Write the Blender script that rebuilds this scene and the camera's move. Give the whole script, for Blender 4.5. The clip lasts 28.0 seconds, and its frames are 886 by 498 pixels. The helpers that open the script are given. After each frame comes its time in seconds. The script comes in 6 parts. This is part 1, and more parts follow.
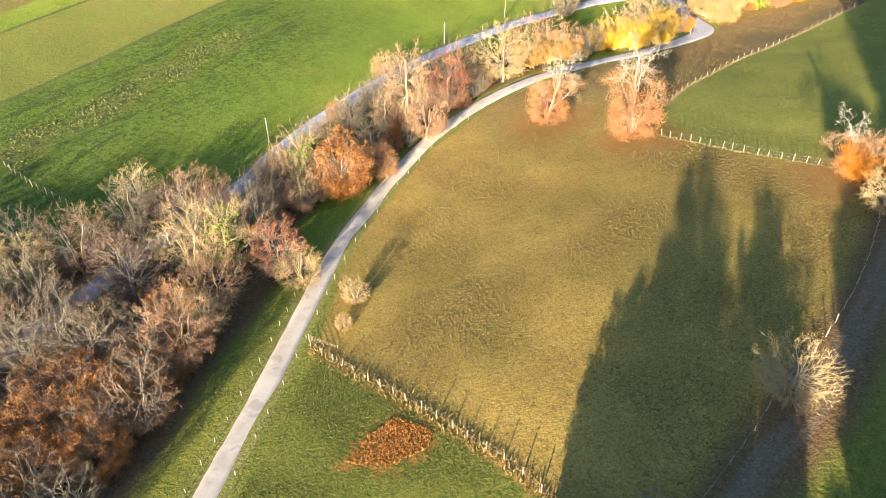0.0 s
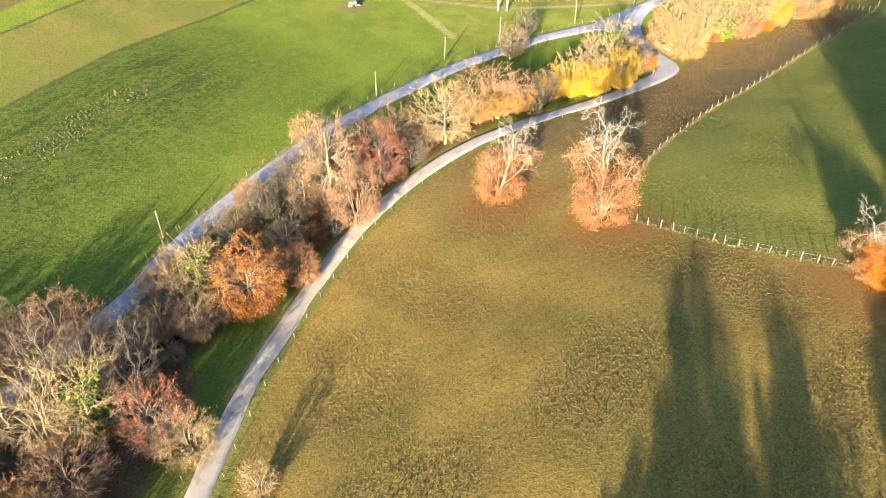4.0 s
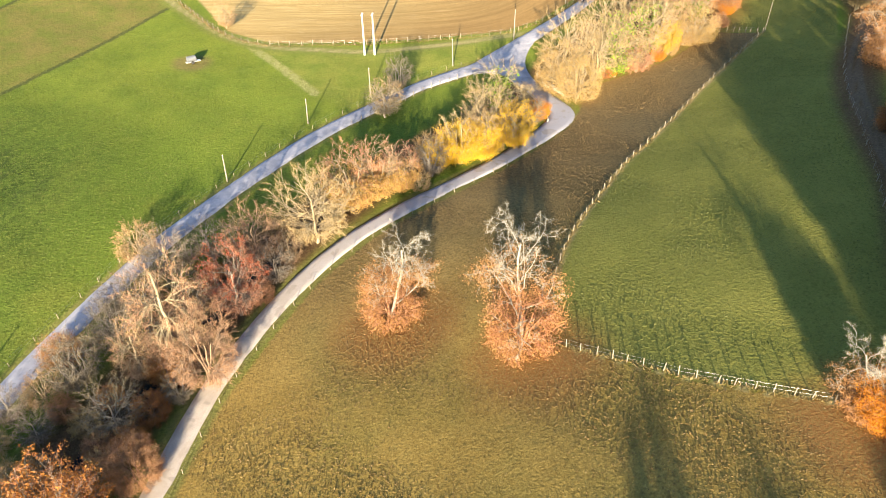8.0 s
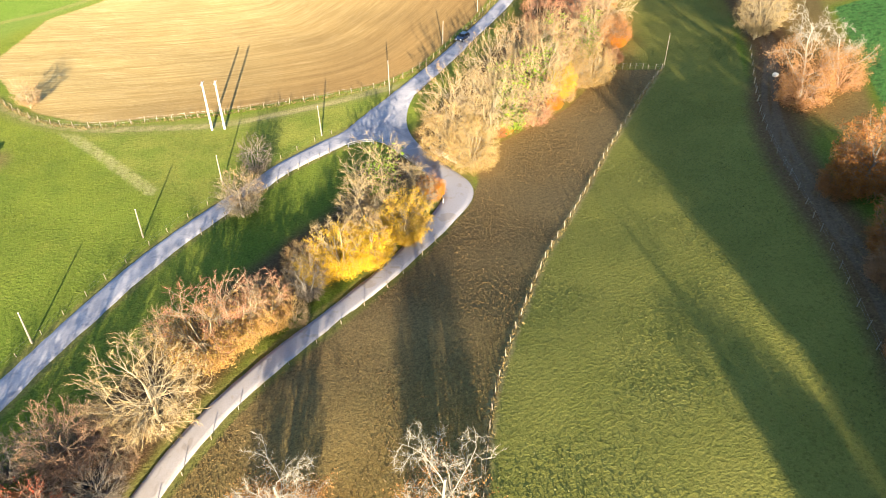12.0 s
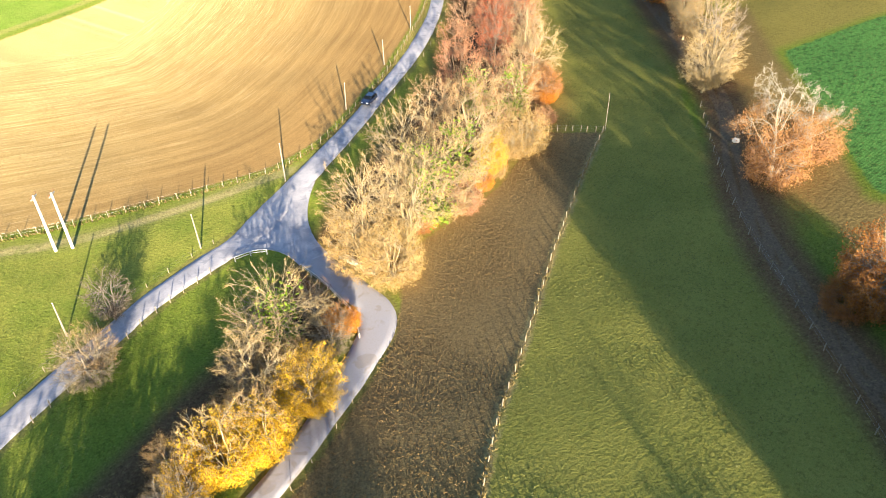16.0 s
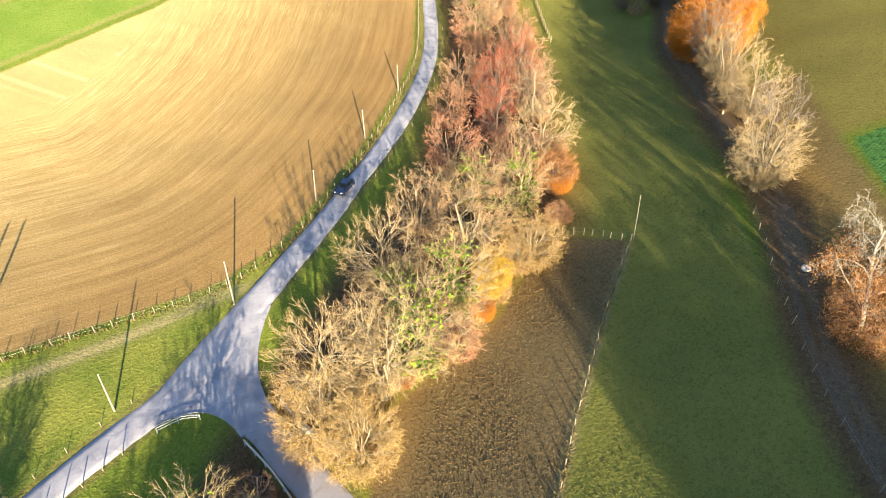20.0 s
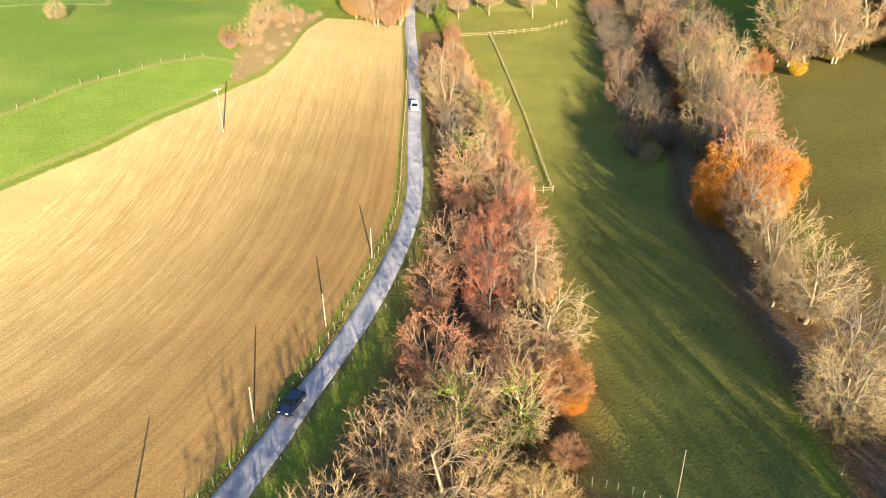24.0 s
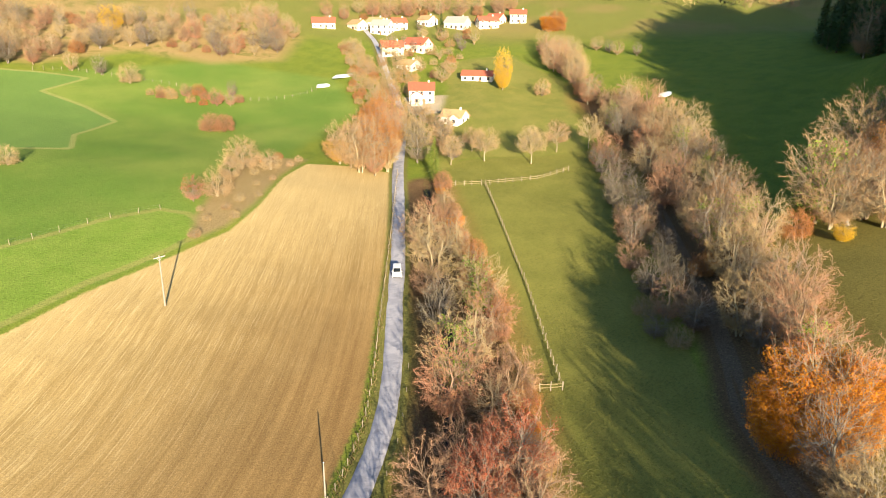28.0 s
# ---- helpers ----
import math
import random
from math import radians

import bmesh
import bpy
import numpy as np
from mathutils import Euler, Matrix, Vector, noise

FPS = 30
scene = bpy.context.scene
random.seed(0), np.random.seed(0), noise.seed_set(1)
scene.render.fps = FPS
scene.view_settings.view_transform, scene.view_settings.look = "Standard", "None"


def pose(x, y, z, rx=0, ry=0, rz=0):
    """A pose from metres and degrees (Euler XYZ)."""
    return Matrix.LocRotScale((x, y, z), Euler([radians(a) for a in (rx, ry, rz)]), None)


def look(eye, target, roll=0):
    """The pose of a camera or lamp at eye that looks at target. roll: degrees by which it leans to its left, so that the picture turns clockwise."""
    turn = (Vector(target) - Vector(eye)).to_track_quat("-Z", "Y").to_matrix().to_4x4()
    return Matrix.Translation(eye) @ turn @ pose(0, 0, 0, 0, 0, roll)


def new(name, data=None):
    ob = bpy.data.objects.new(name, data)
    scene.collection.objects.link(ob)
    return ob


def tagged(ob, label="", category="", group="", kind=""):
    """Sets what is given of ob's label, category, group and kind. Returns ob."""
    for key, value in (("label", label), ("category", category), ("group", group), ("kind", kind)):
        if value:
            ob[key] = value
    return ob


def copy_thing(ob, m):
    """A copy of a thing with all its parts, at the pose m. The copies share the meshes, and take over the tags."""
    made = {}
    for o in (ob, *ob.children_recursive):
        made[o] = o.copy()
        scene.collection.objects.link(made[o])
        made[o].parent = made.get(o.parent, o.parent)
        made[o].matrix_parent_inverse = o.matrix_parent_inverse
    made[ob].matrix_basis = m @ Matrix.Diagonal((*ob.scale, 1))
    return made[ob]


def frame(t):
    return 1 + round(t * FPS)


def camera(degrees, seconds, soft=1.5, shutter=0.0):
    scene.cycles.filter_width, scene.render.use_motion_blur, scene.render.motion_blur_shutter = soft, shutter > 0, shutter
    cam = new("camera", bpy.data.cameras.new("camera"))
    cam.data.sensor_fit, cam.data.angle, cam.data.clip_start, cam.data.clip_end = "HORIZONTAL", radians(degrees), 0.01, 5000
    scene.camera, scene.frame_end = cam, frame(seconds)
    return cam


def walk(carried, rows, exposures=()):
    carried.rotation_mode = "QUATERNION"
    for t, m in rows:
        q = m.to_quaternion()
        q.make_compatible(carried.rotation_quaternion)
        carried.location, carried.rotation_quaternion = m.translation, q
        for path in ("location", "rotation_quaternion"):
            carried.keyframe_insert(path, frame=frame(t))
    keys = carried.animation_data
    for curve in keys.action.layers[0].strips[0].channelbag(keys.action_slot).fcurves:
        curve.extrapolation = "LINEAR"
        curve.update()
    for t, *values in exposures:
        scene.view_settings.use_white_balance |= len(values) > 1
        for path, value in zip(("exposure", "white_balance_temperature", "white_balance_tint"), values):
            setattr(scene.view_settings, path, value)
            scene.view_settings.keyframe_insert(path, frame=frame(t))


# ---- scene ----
cam = camera(66.4, 28.0, 1.0)
METRES, EYE, TILT, LEAN, TURN = 200.0, 57.0, -37.0, 0.0, 0.0
ROWS = [
    (0.0, 0.0, 0.0, 0.0, 0.0, -0.0, -0.0),
    (0.5, 0.0021, 0.0135, 0.0103, -0.05, 0.03, 0.04),
    (1.0, 0.0042, 0.0271, 0.0208, -0.09, 0.06, 0.1),
    (1.5, 0.0066, 0.0408, 0.0312, -0.27, 0.09, 0.28),
    (2.0, 0.0091, 0.0544, 0.0417, -0.64, 0.12, 0.6),
    (2.5, 0.0113, 0.0679, 0.0522, -1.12, 0.13, 0.97),
    (3.0, 0.0138, 0.0814, 0.0627, -1.78, 0.13, 1.5),
    (3.5, 0.0161, 0.0949, 0.0734, -2.65, 0.08, 2.15),
    (5.5, 0.0263, 0.1494, 0.1152, -6.81, -0.08, 5.16),
    (6.0, 0.0294, 0.1629, 0.1255, -7.96, -0.13, 6.01),
    (6.5, 0.0327, 0.1762, 0.1363, -9.09, -0.26, 6.84),
    (7.0, 0.0366, 0.1896, 0.1467, -10.22, -0.36, 7.69),
    (7.5, 0.0406, 0.2031, 0.1572, -11.39, -0.5, 8.53),
    (8.0, 0.0451, 0.2166, 0.1678, -12.53, -0.63, 9.39),
    (8.5, 0.0498, 0.2302, 0.1785, -13.72, -0.81, 10.22),
    (9.0, 0.055, 0.2437, 0.1892, -14.86, -0.99, 11.05),
    (9.5, 0.0607, 0.2571, 0.2001, -16.03, -1.21, 11.85),
    (10.0, 0.0666, 0.2705, 0.2106, -17.2, -1.4, 12.67),
    (10.5, 0.0731, 0.2839, 0.2212, -18.37, -1.65, 13.47),
    (11.0, 0.0802, 0.2968, 0.2319, -19.5, -1.91, 14.3),
    (11.5, 0.0876, 0.31, 0.2422, -20.67, -2.17, 15.09),
    (12.0, 0.0952, 0.3229, 0.2525, -21.86, -2.45, 15.85),
    (12.5, 0.1029, 0.3347, 0.2618, -22.93, -2.7, 16.57),
    (14.5, 0.139, 0.3833, 0.3011, -27.43, -3.89, 19.37),
    (15.0, 0.1491, 0.3947, 0.311, -28.27, -4.15, 19.92),
    (15.5, 0.1591, 0.4067, 0.3205, -28.63, -4.16, 20.12),
    (16.0, 0.1697, 0.4179, 0.3305, -28.6, -4.13, 20.11),
    (16.5, 0.1802, 0.4298, 0.3395, -28.61, -3.98, 20.11),
    (17.0, 0.1911, 0.4413, 0.3488, -28.59, -3.89, 20.11),
    (17.5, 0.2026, 0.4525, 0.3582, -28.56, -3.83, 20.06),
    (18.0, 0.2138, 0.4637, 0.3673, -28.55, -3.74, 20.03),
    (18.5, 0.2249, 0.475, 0.3767, -28.57, -3.71, 20.01),
    (19.0, 0.2363, 0.4857, 0.3858, -28.52, -3.63, 20.0),
    (19.5, 0.2477, 0.4965, 0.3948, -28.5, -3.56, 19.98),
    (20.0, 0.2592, 0.507, 0.4042, -28.5, -3.47, 19.95),
    (20.5, 0.2708, 0.5177, 0.4132, -28.49, -3.17, 19.93),
    (22.5, 0.3174, 0.5606, 0.4492, -28.49, 0.31, 19.82),
    (23.0, 0.3286, 0.5713, 0.4583, -28.56, 1.58, 19.76),
    (23.5, 0.34, 0.5821, 0.4672, -28.61, 2.89, 19.7),
    (24.0, 0.3513, 0.5927, 0.4763, -28.66, 4.19, 19.64),
    (24.5, 0.3627, 0.6033, 0.4854, -28.71, 5.48, 19.59),
    (25.0, 0.3742, 0.6139, 0.4944, -28.73, 6.75, 19.55),
    (25.5, 0.3856, 0.6242, 0.5035, -28.75, 7.99, 19.51),
    (26.0, 0.397, 0.6346, 0.5124, -28.75, 9.23, 19.48),
    (26.5, 0.4081, 0.645, 0.5213, -28.78, 10.46, 19.42),
    (27.0, 0.419, 0.6549, 0.5304, -28.77, 11.67, 19.4),
    (27.5, 0.4302, 0.6655, 0.5393, -28.78, 12.92, 19.37),
    (28.0, 0.4411, 0.6754, 0.5485, -28.79, 14.14, 19.36),
]
walk(cam, [(t, pose(0, 0, EYE, TILT, LEAN, TURN) @ pose(METRES * x, METRES * y, METRES * z, 90 + pitch, roll, yaw)) for t, x, y, z, yaw, pitch, roll in ROWS],
     [(0.0, 2.83), (4.0, 2.74), (8.0, 2.56), (16.0, 2.66), (20.0, 2.45), (25.0, 2.17), (28.0, 1.97)])

# ---- light ----
SUN_AZ, SUN_EL = 201.5, 10.5          # compass bearing of the sun (from +y, clockwise) and its height
world = bpy.data.worlds.new("sky")
scene.world = world
world.use_nodes = True
_wn = world.node_tree.nodes
_sky = _wn.new("ShaderNodeTexSky")
_sky.sky_type = "NISHITA"
_sky.sun_disc = False
_sky.sun_elevation = radians(SUN_EL)
_sky.sun_rotation = radians(SUN_AZ)
_sky.air_density, _sky.dust_density, _sky.ozone_density = 1.2, 1.0, 3.4
_wn["Background"].inputs["Strength"].default_value = 0.076
world.node_tree.links.new(_sky.outputs[0], _wn["Background"].inputs["Color"])
_sd = bpy.data.lights.new("sun", "SUN")
_sd.energy, _sd.angle, _sd.color = 5.0, radians(0.6), (1.0, 0.84, 0.585)
sun = new("sun", _sd)
_a, _e = radians(SUN_AZ), radians(SUN_EL)
_sv = Vector((math.sin(_a) * math.cos(_e), math.cos(_a) * math.cos(_e), math.sin(_e)))
sun.matrix_world = look(_sv * 500, (0, 0, 0))

# ---- the lie of the land: heights on a coarse plan turned along the valley ----
KU = [-100, 0, 60, 120, 180, 240, 300, 360, 430, 560]
KV = [-200, -120, -80, -50, -25, 0, 40, 120]
KZ = np.array([
    [-15.9, -14.8, -13.6, -11.9, -9.0, -4.5, 3.4, 18.9],
    [-5.2, -9.0, -9.3, -7.6, -2.2, 2.9, 9.3, 21.8],
    [0.8, -5.4, -7.7, -4.2, 2.8, 6.6, 12.0, 23.5],
    [5.0, -0.6, -3.1, -0.2, 3.7, 7.4, 14.3, 25.4],
    [7.6, 1.9, 0.3, -1.0, 2.0, 8.5, 17.6, 27.9],
    [13.3, 7.0, 5.3, 6.4, 4.4, 11.2, 21.5, 34.2],
    [21.9, 17.8, 14.4, 13.3, 10.7, 12.4, 24.6, 41.9],
    [30.8, 27.8, 24.8, 22.4, 21.3, 21.0, 28.3, 47.2],
    [43.0, 34.8, 33.7, 32.9, 34.1, 33.4, 37.6, 53.3],
    [75.8, 65.8, 62.2, 61.8, 61.4, 61.6, 63.0, 66.6]
])


def weights(knots, x):
    """Smooth interpolation weights (Catmull-Rom on uneven knots), one row per x."""
    k = np.array(knots, float)
    n = len(k)
    x = np.clip(x, k[0], k[-1])
    i = np.clip(np.searchsorted(k, x) - 1, 0, n - 2)
    slope = np.zeros((n, n))
    for j in range(n):
        a, b = max(j - 1, 0), min(j + 1, n - 1)
        slope[j, b] += 1 / (k[b] - k[a])
        slope[j, a] -= 1 / (k[b] - k[a])
    h = k[i + 1] - k[i]
    s = (x - k[i]) / h
    w = np.zeros((len(x), n))
    r = np.arange(len(x))
    w[r, i] += 2 * s**3 - 3 * s**2 + 1
    w[r, i + 1] += -2 * s**3 + 3 * s**2
    w += (h * (s**3 - 2 * s**2 + s))[:, None] * slope[i] + (h * (s**3 - s**2))[:, None] * slope[i + 1]
    return w


def rise(d, slope, top):
    d = np.maximum(d, 0)
    return top * (1 - np.exp(-slope * d / top))


def hump(u):
    """The steep wooded spur on the right of the valley, along its length."""
    a, b = np.clip((u - 205) / 45, 0, 1), np.clip((465 - u) / 90, 0, 1)
    return a * a * (3 - 2 * a) * b * b * (3 - 2 * b)


def heights(x, y):
    x, y = np.asarray(x, float).ravel(), np.asarray(y, float).ravel()
    u, v = 0.588 * x + 0.809 * y, 0.809 * x - 0.588 * y
    z = np.einsum("ni,ij,nj->n", weights(KU, u), KZ, weights(KV, v))
    z += rise(u - 560, 0.26, 260) + rise(-200 - v, 0.16, 160) + rise(v - 62 - 28 * np.clip((u - 315) / 60, 0, 1), 1.2, 105) * hump(u)
    return z


def ground_z(x, y):
    return float(heights([x], [y])[0])


def smooth_line(pts, step=1.5):
    """A flowing line through points of the plan (and what else they carry), resampled."""
    p = np.array(pts, float)
    q = np.vstack([2 * p[0] - p[1], p, 2 * p[-1] - p[-2]])
    out = []
    for i in range(1, len(q) - 2):
        n = max(2, int(np.linalg.norm((q[i + 1] - q[i])[:2]) / step))
        for s in np.arange(n) / n:
            a, b, c, d = q[i - 1], q[i], q[i + 1], q[i + 2]
            out.append(0.5 * (2 * b + (c - a) * s + (2 * a - 5 * b + 4 * c - d) * s * s + (3 * b - a - 3 * c + d) * s**3))
    out.append(p[-1])
    return np.array(out)


def inside_by(x, y, poly):
    """How far inside a closed outline each place lies (metres, minus when outside)."""
    p = np.array(poly, float)
    q = np.roll(p, -1, 0)
    d = np.full(len(x), 1e9)
    odd = np.zeros(len(x), bool)
    for (ax, ay), (bx, by) in zip(p, q):
        ex, ey = bx - ax, by - ay
        s = np.clip(((x - ax) * ex + (y - ay) * ey) / (ex * ex + ey * ey + 1e-9), 0, 1)
        d = np.minimum(d, np.hypot(x - ax - s * ex, y - ay - s * ey))
        if ay != by:
            odd ^= ((ay > y) != (by > y)) & (x < ex * (y - ay) / (by - ay) + ax)
    return np.where(odd, d, -d)


def line_distance(x, y, line):
    d = np.full(len(x), 1e9)
    for (ax, ay), (bx, by) in zip(line[:-1, :2], line[1:, :2]):
        ex, ey = bx - ax, by - ay
        s = np.clip(((x - ax) * ex + (y - ay) * ey) / (ex * ex + ey * ey + 1e-9), 0, 1)
        d = np.minimum(d, np.hypot(x - ax - s * ex, y - ay - s * ey))
    return d


# ---- materials ----
class Nodes:
    """Shorthand for a node material."""

    def __init__(self, name, rough=0.8, spec=0.2, metal=0.0):
        self.m = bpy.data.materials.new(name)
        self.m.use_nodes = True
        self.t = self.m.node_tree
        self.b = self.t.nodes["Principled BSDF"]
        self.b.inputs["Roughness"].default_value = rough
        self.b.inputs["Specular IOR Level"].default_value = spec
        self.b.inputs["Metallic"].default_value = metal

    def put(self, socket, value):
        if hasattr(value, "is_output"):
            self.t.links.new(value, socket)
        elif isinstance(value, (tuple, list)) and len(value) == 3 and socket.type == "RGBA":
            socket.default_value = (*value, 1)
        else:
            socket.default_value = value

    def node(self, kind, **ins):
        n = self.t.nodes.new("ShaderNode" + kind)
        for k, v in ins.items():
            self.put(n.inputs[k.replace("_", " ")], v)
        return n

    def noise(self, scale, detail=3.0, rough=0.6, vec=None, dist=0.0):
        n = self.node("TexNoise", Scale=scale, Detail=detail, Roughness=rough, Distortion=dist)
        if vec is None:
            vec = self.place()
        self.put(n.inputs["Vector"], vec)
        return n.outputs["Fac"]

    def place(self):
        return self.node("NewGeometry").outputs["Position"]

    def local(self):
        return self.node("TexCoord").outputs["Object"]

    def math(self, op, a, b=0.0, clamp=False):
        n = self.t.nodes.new("ShaderNodeMath")
        n.operation, n.use_clamp = op, clamp
        self.put(n.inputs[0], a)
        self.put(n.inputs[1], b)
        return n.outputs[0]

    def ramp(self, x, lo, hi, a=0.0, b=1.0):
        n = self.t.nodes.new("ShaderNodeMapRange")
        n.interpolation_type = "SMOOTHSTEP"
        for i, v in enumerate((x, lo, hi, a, b)):
            self.put(n.inputs[i], v)
        return n.outputs[0]

    def mix(self, f, a, b, mode="MIX"):
        n = self.t.nodes.new("ShaderNodeMix")
        n.data_type, n.blend_type = "RGBA", mode
        self.put(n.inputs[0], f)
        self.put(n.inputs[6], a)
        self.put(n.inputs[7], b)
        return n.outputs[2]

    def attr(self, name):
        n = self.t.nodes.new("ShaderNodeAttribute")
        n.attribute_name = name
        return n.outputs["Fac"]

    def random(self):
        return self.node("ObjectInfo").outputs["Random"]

    def island(self):
        return self.node("NewGeometry").outputs["Random Per Island"]

    def bump(self, h, strength=0.5, distance=0.1):
        n = self.node("Bump", Strength=strength, Distance=distance, Height=h)
        self.put(self.b.inputs["Normal"], n.outputs[0])

    def color(self, c):
        self.put(self.b.inputs["Base Color"], c)
        return self


def plain(name, c, rough=0.7, metal=0.0, var=0.25, scale=1.5, spec=0.3):
    """A paint, wood or metal with wear at two scales."""
    n = Nodes(name, rough, spec, metal)
    f = n.noise(scale, 4, 0.65, n.local())
    g = n.noise(scale * 9, 2, 0.6, n.local())
    dark = tuple(v * (1 - var) for v in c)
    light = tuple(min(1, v * (1 + var * 0.6)) for v in c)
    n.color(n.mix(n.math("ADD", n.math("MULTIPLY", f, 0.7), n.math("MULTIPLY", g, 0.3)), dark, light))
    n.bump(g, 0.25, 0.02)
    return n.m


def leaf_material(name, a, b, c, translucency=0.35):
    """Leaves of three tints, each leaf its own, light shining through."""
    n = Nodes(name, 0.6, 0.25)
    r = n.island()
    col = n.mix(n.ramp(r, 0.15, 0.6), a, b)
    col = n.mix(n.ramp(r, 0.7, 0.98), col, c)
    tree = n.random()
    col = n.mix(n.ramp(tree, 0.0, 1.0, 0.0, 0.35), col, tuple(v * 0.6 for v in a))
    n.color(col)
    tr = n.node("BsdfTranslucent", Color=col)
    mx = n.node("MixShader", Fac=translucency)
    n.t.links.new(n.b.outputs[0], mx.inputs[1])
    n.t.links.new(tr.outputs[0], mx.inputs[2])
    n.t.links.new(mx.outputs[0], n.t.nodes["Material Output"].inputs["Surface"])
    return n.m


def bark_material(name, a, b, streak=3.0, drift=None):
    """Bark or twigs; drift is the tint towards which single trees lean."""
    n = Nodes(name, 0.9, 0.1)
    f = n.noise(streak, 4, 0.7, n.local())
    g = n.noise(streak * 7, 3, 0.6, n.local())
    col = n.mix(f, a, b)
    r = n.random()
    if drift:
        col = n.mix(n.ramp(n.math("FRACT", n.math("MULTIPLY", r, 7.3)), 0.3, 0.95, 0.0, 0.9), col, drift)
    col = n.mix(n.ramp(g, 0.45, 0.75, 0.0, 0.5), col, tuple(v * 0.5 for v in a))
    n.color(n.mix(n.ramp(r, 0.2, 1, 0, 0.4), col, tuple(v * 0.6 for v in b)))
    n.bump(g, 0.5, 0.03)
    return n.m


# ---- meshes ----
def mesh_of(name, verts, faces, mats, idx=None, smooth=False):
    me = bpy.data.meshes.new(name)
    me.from_pydata([tuple(v) for v in verts], [], faces)
    for m in mats if isinstance(mats, (list, tuple)) else [mats]:
        me.materials.append(m)
    if idx is not None:
        me.polygons.foreach_set("material_index", idx)
    if smooth:
        me.polygons.foreach_set("use_smooth", [True] * len(faces))
    me.update()
    return me


def part(name, bm, material, parent, label=""):
    """Links a bmesh (or mesh) as one mesh object under a thing or a part."""
    if isinstance(bm, bmesh.types.BMesh):
        me = bpy.data.meshes.new(name)
        bm.to_mesh(me)
        bm.free()
        me.materials.append(material)
    else:
        me = bm
    ob = new(name, me)
    ob.parent = parent
    if label:
        ob["label"] = label
    return ob


def box(bm, x0, y0, z0, x1, y1, z1, bevel=0.0):
    r = bmesh.ops.create_cube(bm, size=1.0)
    for v in r["verts"]:
        v.co = Vector(((x0 + x1) / 2 + v.co.x * (x1 - x0), (y0 + y1) / 2 + v.co.y * (y1 - y0), (z0 + z1) / 2 + v.co.z * (z1 - z0)))
    if bevel:
        es = list({e for v in r["verts"] for e in v.link_edges})
        bmesh.ops.bevel(bm, geom=es, offset=bevel, segments=1, affect="EDGES")
    return bm


def rod(bm, a, b, r0, r1=None, sides=8):
    a, b = Vector(a), Vector(b)
    d = b - a
    r = bmesh.ops.create_cone(bm, cap_ends=True, segments=sides, radius1=r0, radius2=r0 if r1 is None else r1, depth=d.length)
    bmesh.ops.transform(bm, verts=r["verts"], matrix=Matrix.Translation((a + b) / 2) @ d.to_track_quat("Z", "Y").to_matrix().to_4x4())
    return bm

# ---- plan: roads and fields ----
# x, y, width
LANE = smooth_line([
    (-52, -60, 3.0), (-38, -20, 3.0), (-29, 12, 3.0), (-24.5, 40, 3.0), (-22.5, 50, 3.0), (-20, 64, 3.0), (-17, 81, 3.0), (-13, 94, 3.0), (-5, 112.5, 3.0), (2, 123, 3.0),
    (10, 132, 3.1), (18, 138.5, 3.1), (27, 143.5, 3.2), (37, 148, 3.2), (48, 154, 3.4), (59, 161.5, 4.2), (64, 165.8, 5.2),
    (66, 170, 5.4), (65, 175, 4.6), (64, 181, 4.2), (63.2, 187, 4.6), (62.3, 193.5, 4.8)])
MAIN = smooth_line([
    (-75, 20, 3.6), (-58, 65, 3.6), (-44, 92, 3.6), (-36, 105, 3.6), (-33, 112.5, 3.6), (-28, 122, 3.6), (-21, 132.5, 3.6), (-13, 143, 3.6), (-6, 151, 3.6), (7, 163.5, 3.6),
    (19, 173.5, 3.6), (33, 182.3, 3.6), (41, 187, 3.6), (50, 190.8, 3.9), (57, 193.5, 4.6), (63, 197.3, 5.0), (73, 204, 4.2),
    (86, 212, 3.6), (94, 217.5, 3.35), (103, 223.8, 3.35), (114, 233, 3.35), (127, 246, 3.2), (136, 258, 3.2), (142, 267.5, 3.2),
    (149, 279, 3.2), (158, 293, 3.2), (173, 318, 3.2), (186, 340, 3.2), (211, 379, 3.1), (221, 398, 2.6), (231, 421, 2.4), (243, 448, 2.4), (259, 485, 2.4), (266, 508, 2.4)])
TRACK = smooth_line([(72, 205.5, 2.6), (66, 206, 2.6), (50, 205.2, 2.6), (35, 206, 2.6), (22, 210, 2.6), (12, 214, 2.6), (2, 222, 2.6), (-7, 238, 2.6), (-16, 256, 2.6), (-30, 285, 2.6)])
RTRACK = smooth_line([
    (8, 12, 3), (26, 34, 3), (34, 41, 3), (42, 50, 3), (51, 61, 3), (64, 78, 3), (78, 97, 3), (91, 114, 3), (98, 126, 3), (104, 136, 3), (111, 146, 3),
    (119, 155, 3), (131, 166, 3), (140, 178, 3), (146, 187, 3), (154, 198, 3), (168, 217, 3), (180, 228, 3), (196, 245, 3), (225, 280, 3)])
BROWN = [(-16, 62), (-15, 81), (-11, 94), (-3, 112), (12, 131), (28, 142.5), (48, 152.5), (62, 161), (69, 168), (72, 174), (77, 177), (96, 181), (112, 190),
         (117, 179), (98, 167), (81, 154), (65, 142.5), (53, 131), (46, 123), (38, 112), (35, 107), (46, 95), (58, 86), (62, 82),
         (52, 65), (41, 52), (33, 44), (25, 34), (14, 28), (9, 35), (1, 44), (-10, 55)]
